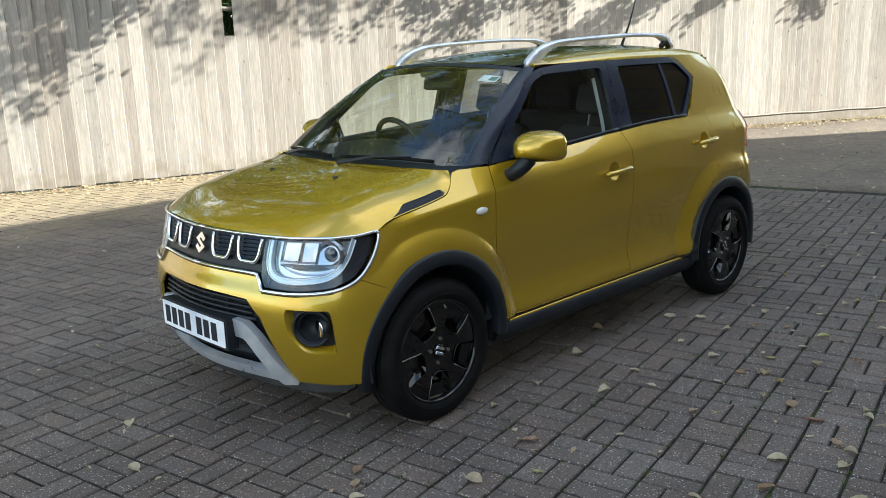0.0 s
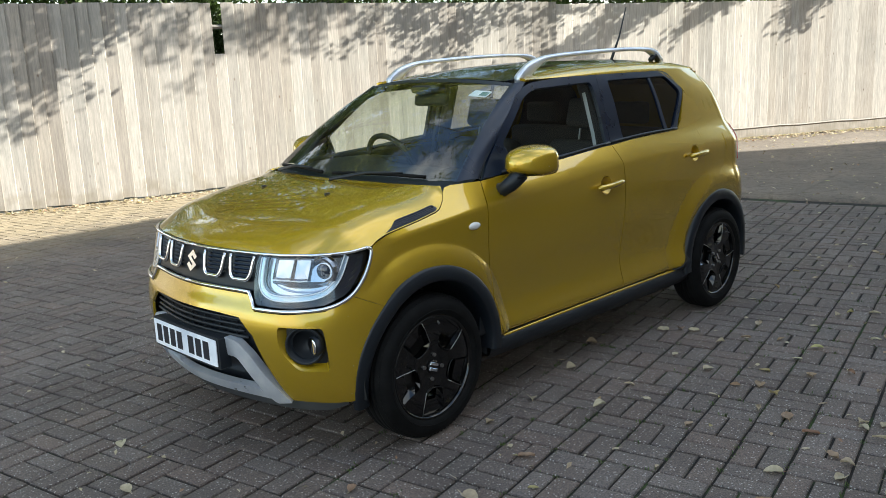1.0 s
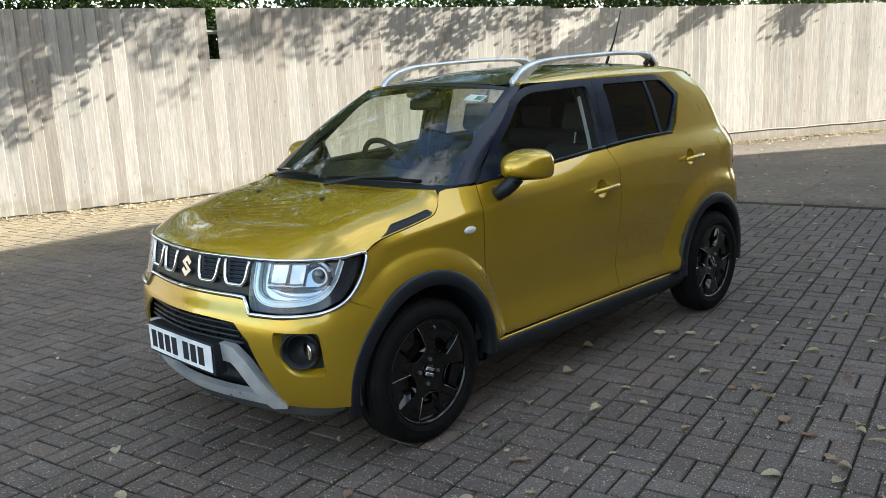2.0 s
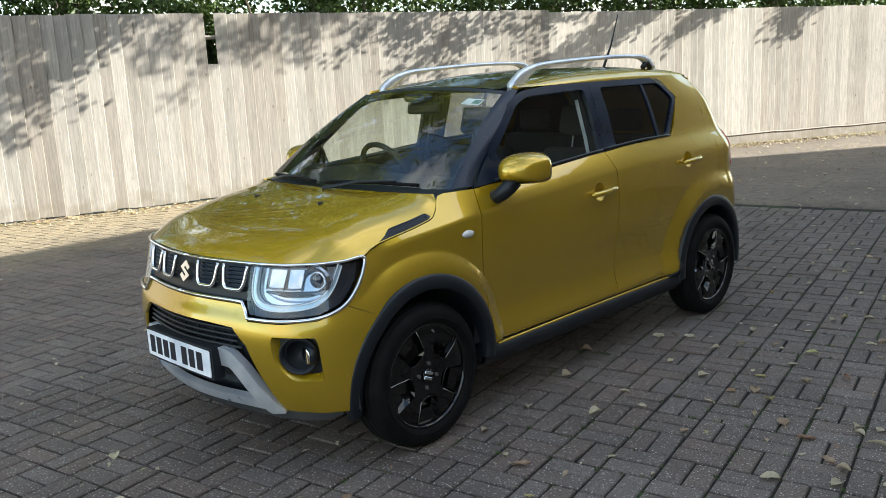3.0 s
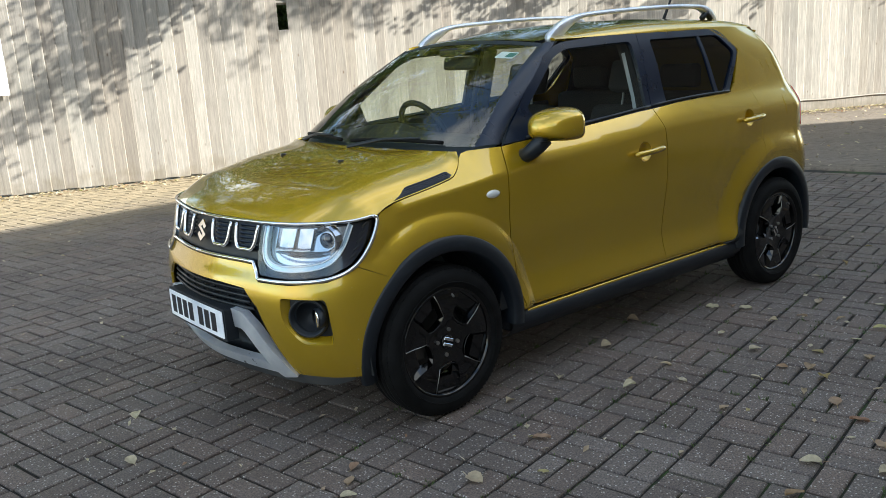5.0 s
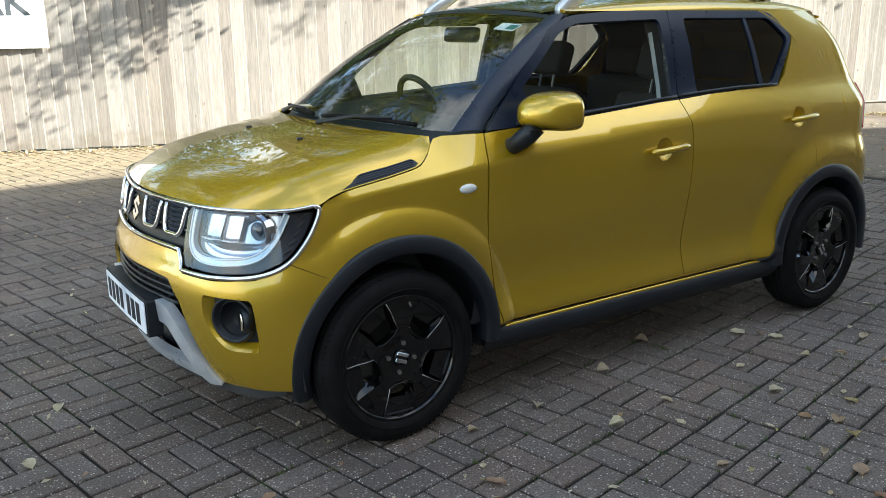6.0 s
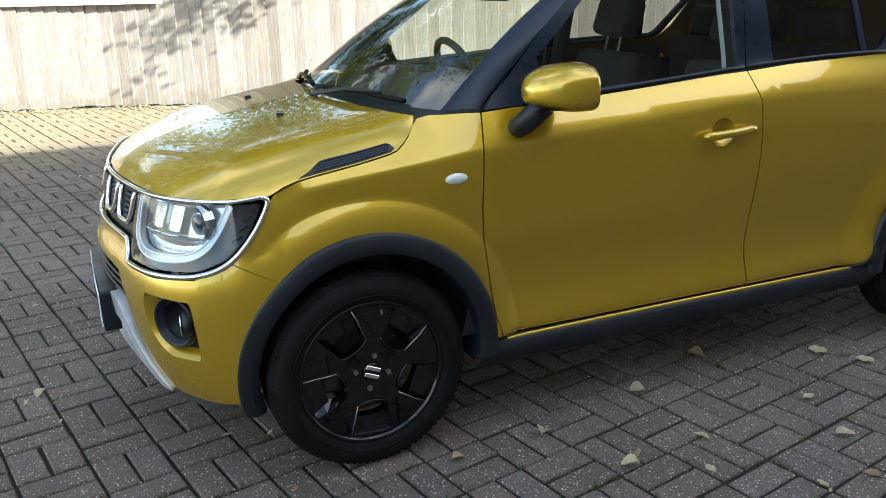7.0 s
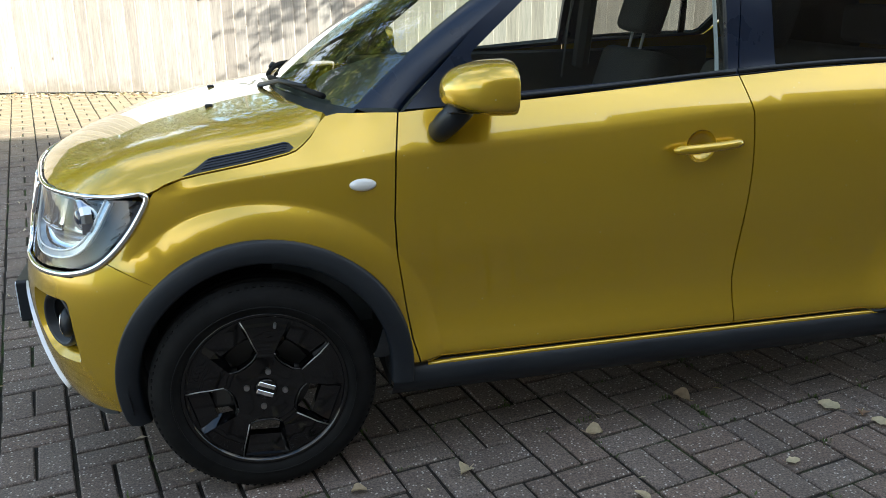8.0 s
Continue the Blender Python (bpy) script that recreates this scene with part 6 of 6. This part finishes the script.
def build_mirror(s, door):
    """Shell of rounded sections from the nose to the flat rim round the glass."""
    def ring(x, a, b, lift, n=40):
        out = []
        for k in range(n):
            q = k * math.tau / n
            cy, cz = math.cos(q), math.sin(q)
            y = abs(cy) ** 0.62 * (1 if cy > 0 else -1)
            z = abs(cz) ** 0.62 * (1 if cz > 0 else -1)
            if z < 0:
                z *= 0.86
            sweep = 0.030 * (y * a / 0.103 + 1) * (0.668 - x) / 0.2
            out.append((x + sweep - 0.010, s * (0.818 + 1.05 * a * y), 1.096 + lift + 1.06 * b * z + 0.006 * (1 - y * y) * (z > 0)))
        return out
    secs = []
    for k in range(15):
        q = (k / 14) ** 1.6
        f = (1 - (1 - min(1, q * 1.12)) ** 2.4) ** 0.5
        secs.append((0.474 + 0.194 * q, 0.006 + 0.097 * f, 0.004 + 0.062 * f, -0.006 * (1 - f)))
    rows = [ring(*c) for c in secs]
    rows += [ring(0.671, 0.099, 0.062, 0), ring(0.668, 0.092, 0.056, 0), ring(0.655, 0.090, 0.054, 0)]
    mir = strip("mirror_shell", rows, PAINT, CAR, "golden door mirror shell", closed=True)
    bm = bmesh.new()
    bm.faces.new([bm.verts.new(p) for p in ring(0.658, 0.0895, 0.0535, 0)])
    part("mirror_glass", bm, CHROME, mir, "mirror glass")
    bm = bmesh.new()
    bm.faces.new([bm.verts.new(p) for p in ring(0.4745, 0.007, 0.005, -0.006)])
    part("mirror_nose", bm, PAINT, mir)
    part("mirror_base", tube_bm([(0.500, s * 0.705, 0.985), (0.500, s * 0.740, 0.985), (0.508, s * 0.770, 1.005), (0.525, s * 0.795, 1.030), (0.545, s * 0.810, 1.056)], [0.025, 0.031, 0.034, 0.034, 0.034], 16), PLASTIC, mir, "black mirror foot", True)
    rows = []
    for k in range(13):
        x = 0.500 + 0.150 * k / 12
        f = (1 - (1 - min(1, (k + 2) / 10)) ** 2) ** 0.5
        rows.append([(x, s * (0.818 + 0.080 * q * f), 1.052 - 0.008 * (1 - q ** 4)) for q in (-1, -0.75, -0.4, 0, 0.4, 0.75, 1)])
    strip("mirror_underside", rows, PLASTIC, mir, "black mirror underside")


def build_cabin():
    # dashboard, wheel, seats, mirror, door cards
    rows = []
    for k in range(21):
        y = -0.63 + 1.26 * k / 20
        rows.append([(0.26 + 0.12 * (y / 0.65) ** 2, y, 1.01), (0.50, y, 1.045 + 0.035 * math.exp(-((y - 0.36) / 0.16) ** 2)), (0.66, y, 1.035 + 0.04 * math.exp(-((y - 0.36) / 0.16) ** 2)), (0.70, y, 0.97), (0.69, y, 0.72), (0.55, y, 0.55)])
    strip("dashboard", rows, CABIN, CAR, "dark plastic dashboard")
    m = Matrix.Translation((0.83, 0.36, 1.005)) @ pose(0, 0, 0, 0, 66, 0)
    part("steering_wheel", tube_bm([(0.178 * math.cos(k * math.tau / 40), 0.178 * math.sin(k * math.tau / 40), 0) for k in range(41)], 0.0155, 10, cap=False), CABIN, CAR, "black steering wheel", True, m)
    part("steering_hub", box_bm(-0.06, 0.07, -0.16, 0.16, -0.03, 0.0, 0.015, 2), CABIN, CAR, "steering wheel hub", True, m)
    seat = tagged(new("front_seat"), "dark cloth front seat with headrest")
    seat.parent = CAR

    def cushion(name, x0, x1, y0, y1, z0, z1, r, par, mm=None, lab=""):
        return part(name, box_bm(x0, x1, y0, y1, z0, z1, r, 4), CLOTH, par, lab, True, mm)
    cushion("seat_base", 0.0, 0.50, -0.25, 0.25, 0.40, 0.60, 0.06, seat)
    cushion("backrest", -0.02, 0.13, -0.245, 0.245, 0.0, 0.60, 0.06, seat, pose(0.48, 0, 0.55, 0, 17, 0))
    cushion("headrest", -0.045, 0.055, -0.13, 0.13, 0.66, 0.83, 0.04, seat, pose(0.48, 0, 0.55, 0, 17, 0))
    for y in (-0.05, 0.05):
        part("headrest_post", tube_bm([(0.02, y, 0.56), (0.01, y, 0.70)], 0.006, 6), STEEL, seat, m=pose(0.48, 0, 0.55, 0, 17, 0))
    seat.matrix_basis = pose(0.92, 0.36, -0.03)
    copy_thing(seat, pose(0.98, -0.36, -0.03))
    rear = tagged(new("rear_bench"), "dark cloth rear bench")
    rear.parent = CAR
    cushion("seat_base", 1.75, 2.15, -0.6, 0.6, 0.42, 0.62, 0.06, rear)
    cushion("backrest", 2.08, 2.22, -0.58, 0.58, 0.56, 1.12, 0.05, rear)
    for y in (-0.33, 0.33):
        cushion("headrest", 2.10, 2.18, y - 0.12, y + 0.12, 1.14, 1.27, 0.03, rear)
    part("parcel_shelf", box_bm(2.2, 2.72, -0.56, 0.56, 1.02, 1.05, 0.01, 1), CABIN, CAR, "dark parcel shelf")
    part("cabin_floor", box_bm(0.4, 2.8, -0.66, 0.66, 0.32, 0.40), CABIN, CAR, "dark cabin floor")
    part("headlining", box_bm(0.98, 2.45, -0.47, 0.47, 1.425, 1.437, 0.004, 1), CLOTH, CAR, "dark headlining")
    part("rear_view_mirror", box_bm(-0.02, 0.02, -0.115, 0.115, -0.032, 0.032, 0.018, 3), CABIN, CAR, "black interior mirror", True, pose(0.80, 0.0, 1.36, 0, 12, 0))
    part("sensor_pod", box_bm(0.72, 0.84, -0.07, 0.07, 1.395, 1.435, 0.015, 2), CABIN, CAR, "black camera pod behind the windscreen", True)
    tax = eased([(-0.455, 0.80), (-0.360, 0.80), (-0.360, 0.88), (-0.455, 0.88)], 0.01)
    panel("window_sticker", tax, screen, WHITE, CAR, step=0.05, facing=(-0.5, 0, 0.8), lift=-0.004, thick=0.001, label="small pale sticker inside the windscreen")
    tax2 = [(-0.450, 0.815), (-0.41, 0.815), (-0.41, 0.865), (-0.450, 0.865)]
    panel("window_sticker", tax2, screen, material("sticker_green", (0.05, 0.22, 0.20), 0.5)[0], CAR, step=0.05, facing=(-0.5, 0, 0.8), lift=-0.003, thick=0.0005, label="dark green patch on the sticker")
    for s in (-1, 1):
        part("door_card", box_bm(0.45, 2.1, min(s * 0.65, s * 0.675), max(s * 0.65, s * 0.675), 0.42, 1.065, 0.01, 1), CABIN, CAR, "dark inner door panel")
        panel("quarter_trim", [(2.27, 1.04), (2.95, 1.04), (2.90, 1.42), (2.15, 1.43), (2.275, 1.335)], side, CABIN, CAR, step=0.08, lift=-0.03, thick=0.004, mirror=s > 0)
        part("seat_belt", tube_bm([(1.392, s * 0.530, 1.36), (1.388, s * 0.590, 1.15), (1.385, s * 0.632, 0.95)], 0.011, 6, flat=0.25), BEIGE if s < 0 else CABIN, CAR, "seat belt webbing")
        part("pillar_trim", tube_bm([(1.45, s * 0.485, 1.41), (1.46, s * 0.56, 1.2), (1.465, s * 0.62, 1.0)], 0.038, 8), CABIN, CAR, "dark inner pillar trim")


DOORS, RDOORS = build_flanks()
build_windows(DOORS, RDOORS)
build_roof()
build_screen()
build_hood()
build_front()
build_cladding()
build_wheels()
build_tail()
build_door_gear(DOORS, RDOORS)
build_cabin()

# ---- fallen leaves, litter and weeds ----
def leaf_mesh(name, n, width, curl, seed, mat):
    """One dry leaf with a stalk: a curled, pointed blade with an uneven edge."""
    rnd = random.Random(seed)
    verts, faces = [], []
    rows = 7
    for i in range(rows + 1):
        s = i / rows
        w = width * math.sin(math.pi * min(1, s * 0.96 + 0.03)) ** 0.75 * (1 - 0.25 * s) * rnd.uniform(0.72, 1.12)
        z = curl * (math.sin(s * 2.6) * 0.5) + 0.003
        for k, q in enumerate((-1, -0.5, 0, 0.5, 1)):
            verts.append(((s - 0.5) * n, q * w, z + curl * 0.55 * q * q * (1 + 0.4 * math.sin(5 * s + seed)) - 0.001 * (k == 2)))
    for i in range(rows):
        for k in range(4):
            a = i * 5 + k
            faces.append((a, a + 1, a + 6, a + 5))
    b = len(verts)
    verts += [(-0.5 * n, -0.0012, 0.003), (-0.5 * n, 0.0012, 0.003), (-0.85 * n, 0.004 + 0.0012, 0.008), (-0.85 * n, 0.004 - 0.0012, 0.008)]
    faces.append((b, b + 1, b + 2, b + 3))
    return mesh_of(name, verts, faces, mat, True)


DROPPED = ((1.37, -0.59), (0.99, -0.73), (1.81, -0.77), (1.88, -0.84), (1.9, -0.91), (1.81, -1.12), (1.49, -1.03), (1.96, -1.19), (2.69, -0.88), (0.98, -1.08), (0.88, -1.24), (0.68, -1.12), (0.54, -0.84),
           (0.23, -0.86), (0.11, -1.08), (0.08, -1.19), (0.36, -1.42), (-0.1, -1.37), (-0.37, -1.51), (-0.3, -1.24), (-1.11, -0.2), (-0.94, 0.2), (-0.61, -0.94), (-0.54, -0.86), (-0.67, -1.02))
DRIFT = ((-0.04, -1.83), (0.12, -1.89), (1.54, -1.49), (1.28, -1.65), (1.08, -1.67), (1.08, -1.8), (1.8, -1.54), (2.02, -1.55), (2.37, -1.39), (1.31, -1.86), (0.98, -1.94), (0.84, -2.08), (0.8, -2.15),
         (0.57, -1.97), (0.34, -2.04), (0.16, -2.09), (0.24, -2.14), (0.47, -2.3), (0.67, -2.17), (1.21, -2.06), (1.1, -2.17), (1.76, -1.82))


def build_leaves():
    rnd = random.Random(21)
    shapes = [leaf_mesh("leaf", 0.060, 0.027, 0.012, k, LITTER) for k in range(3)] + [leaf_mesh("leaf", 0.050, 0.026, 0.018, 5, LITTER), leaf_mesh("leaf", 0.060, 0.014, 0.014, 7, LITTER), leaf_mesh("leaf", 0.040, 0.018, 0.006, 9, LITTER)]
    spots = list(DROPPED) + list(DRIFT)
    while len(spots) < 200:                     # thicker towards the open side of the yard, away from the car
        u, v = rnd.uniform(-1.5, 5.6), rnd.gauss(-2.3, 0.75)
        if v < -1.3 and (u > 0.2 or v < -2.1):
            p = floor_at(u, v)
            spots.append((p.x, p.y))
        elif rnd.random() < 0.10:
            p = floor_at(rnd.uniform(-2.5, 5.5), rnd.uniform(-1.4, 5.0))
            if not (-0.8 < p.x < 3.1 and -0.7 < p.y < 0.95):
                spots.append((p.x, p.y))
    for k, (x, y) in enumerate(spots):
        me = shapes[rnd.choice((0, 0, 1, 2, 3, 3, 4, 5, 5))]
        sc = rnd.uniform(0.85, 1.2) if k < 47 else rnd.uniform(0.6, 1.05)
        m = pose(x, y, 0.002, rnd.uniform(-12, 12), rnd.uniform(-8, 8), rnd.uniform(0, 360)) @ Matrix.Diagonal((sc, sc * rnd.uniform(0.8, 1.15), sc, 1))
        ob = put("fallen_leaf", me)
        ob.matrix_basis = m
        tagged(ob, "dry curled autumn leaf lying on the paving", "leaf", group="leaves on the ground")
    # drifts of litter along the fence
    g = np.random.default_rng(5)
    V, F = [], []
    def scatter(n, place, size):
        for _ in range(n):
            p = place()
            a, s = g.uniform(0, math.tau), size * g.uniform(0.5, 1.2)
            d, e = np.array((math.cos(a), math.sin(a), g.normal(0, 0.25))), np.array((-math.sin(a), math.cos(a), g.normal(0, 0.25)))
            b = len(V)
            V.extend([p - d * s, p - e * s * 0.45, p + d * s, p + e * s * 0.45 + np.array((0, 0, 0.006))])
            F.append((b, b + 1, b + 2)), F.append((b, b + 2, b + 3))
    pts = FENCE_PTS
    def along():
        while True:
            k = int(g.integers(0, len(pts) - 2))
            p, q = pts[k], pts[k + 1]
            d = (q - p).normalized()
            far = p.x > 9
            o = abs(g.normal(0, 0.28 if far else 0.22)) + 0.05
            if far or g.random() < 0.5:
                c = p.lerp(q, g.random()) + Vector((d.y, -d.x, 0)) * o
                return np.array((c.x, c.y, g.uniform(0.004, 0.02)))
    scatter(4600, along, 0.036)
    def wide():
        u, v = g.uniform(-4, 15), g.uniform(-5.5, 5.5)
        p = floor_at(u, v)
        return np.array((p.x, p.y, g.uniform(0.003, 0.008)))
    scatter(1300, wide, 0.018)
    def over_tarmac():
        p = floor_at(g.uniform(6.6, 13.5), g.uniform(-5.0, 2.5))
        return np.array((p.x, p.y, g.uniform(0.004, 0.010) - 0.02 * (p.x > 8)))
    scatter(420, over_tarmac, 0.034)
    me = mesh_of("leaf_litter", V, F, LITTER)
    tagged(put("leaf_litter", me), "brown leaf litter drifted along the fence and paving", "leaf litter", kind="stuff")
    # weeds in the joints
    V, F = [], []
    for _ in range(330):
        i, j = int(g.integers(2, 22)), int(g.integers(-9, 4))
        if g.random() < 0.5:
            u, v = U0 + i * PITCH, V0 + (j + g.random()) * PITCH
        else:
            u, v = U0 + (i + g.random()) * PITCH, V0 + j * PITCH
        p = np.array(floor_at(u, v, -0.006))
        for _ in range(int(g.integers(4, 16))):
            a = g.uniform(0, math.tau)
            L, t = g.uniform(0.006, 0.022), g.uniform(0.5, 1.3)
            c = p + np.array((g.normal(0, 0.010), g.normal(0, 0.010), 0))
            tip = c + L * np.array((math.cos(a) * math.cos(t), math.sin(a) * math.cos(t), math.sin(t)))
            w = 0.0026 * np.array((-math.sin(a), math.cos(a), 0))
            b = len(V)
            V.extend([c - w * 0.4, (c + tip) / 2 + w, tip, (c + tip) / 2 - w])
            F.append((b, b + 1, b + 2)), F.append((b, b + 2, b + 3))
    me = mesh_of("weeds", V, F, HEDGE)
    tagged(put("weeds", me), "tiny green weeds and moss in the paving joints", "weeds", kind="stuff")


build_leaves()

# ---- block paving, last: two blocks to a square, turned by turns ----
def paver_mesh():
    L, Wd, e = PITCH - 0.0105, PITCH / 2 - 0.0105, 0.0045
    v = [(x * Wd / 2, y * L / 2, -0.021) for x, y in ((-1, -1), (1, -1), (1, 1), (-1, 1))]
    v += [(x * Wd / 2, y * L / 2, -e) for x, y in ((-1, -1), (1, -1), (1, 1), (-1, 1))]
    v += [(x * (Wd / 2 - e), y * (L / 2 - e), 0) for x, y in ((-1, -1), (1, -1), (1, 1), (-1, 1))]
    f = [(8, 9, 10, 11)]
    for b in (0, 4):
        for k in range(4):
            f.append((b + k, b + (k + 1) % 4, b + 4 + (k + 1) % 4, b + 4 + k))
    return v, f


def build_paving():
    rnd = random.Random(8)
    pv, pf = paver_mesh()
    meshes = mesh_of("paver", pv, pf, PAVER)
    arr = np.array(pv)
    V, F, count = [], [], 0
    for i in range(-40, 36):
        for j in range(-42, 58):
            cu, cv = U0 + (i + 0.5) * PITCH, V0 + (j + 0.5) * PITCH
            if cu + PITCH / 2 > EDGE_U:
                continue
            p = floor_at(cu, cv)
            if p.y > 9.6 - 0.25 * max(0, p.x) or p.y < -10.4 or p.x < -10.5:
                continue
            along_v = (i + j + PARITY) % 2 == 0
            for s in (-0.25, 0.25):
                c = floor_at(cu + (s * PITCH if along_v else 0), cv + (0 if along_v else s * PITCH), rnd.uniform(-0.003, 0.002))
                a = math.degrees(GRID) + (0 if along_v else 90) + rnd.gauss(0, 0.6)
                m = pose(c.x + rnd.gauss(0, 0.0009), c.y + rnd.gauss(0, 0.0009), c.z, rnd.gauss(0, 0.35), rnd.gauss(0, 0.35), a)
                near = -1.0 < p.x < 1.75 and -2.1 < p.y < -0.95
                if near and count < 300:
                    put("paver", meshes, BED, m=m)
                    count += 1
                else:
                    R = np.array(m.to_3x3())
                    F += [tuple(k + len(V) * 12 for k in f) for f in pf]
                    V.append(arr @ R.T + np.array(m.translation))
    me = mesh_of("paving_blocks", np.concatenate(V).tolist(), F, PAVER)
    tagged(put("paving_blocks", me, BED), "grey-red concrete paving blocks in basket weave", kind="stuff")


PARITY = 0
build_paving()
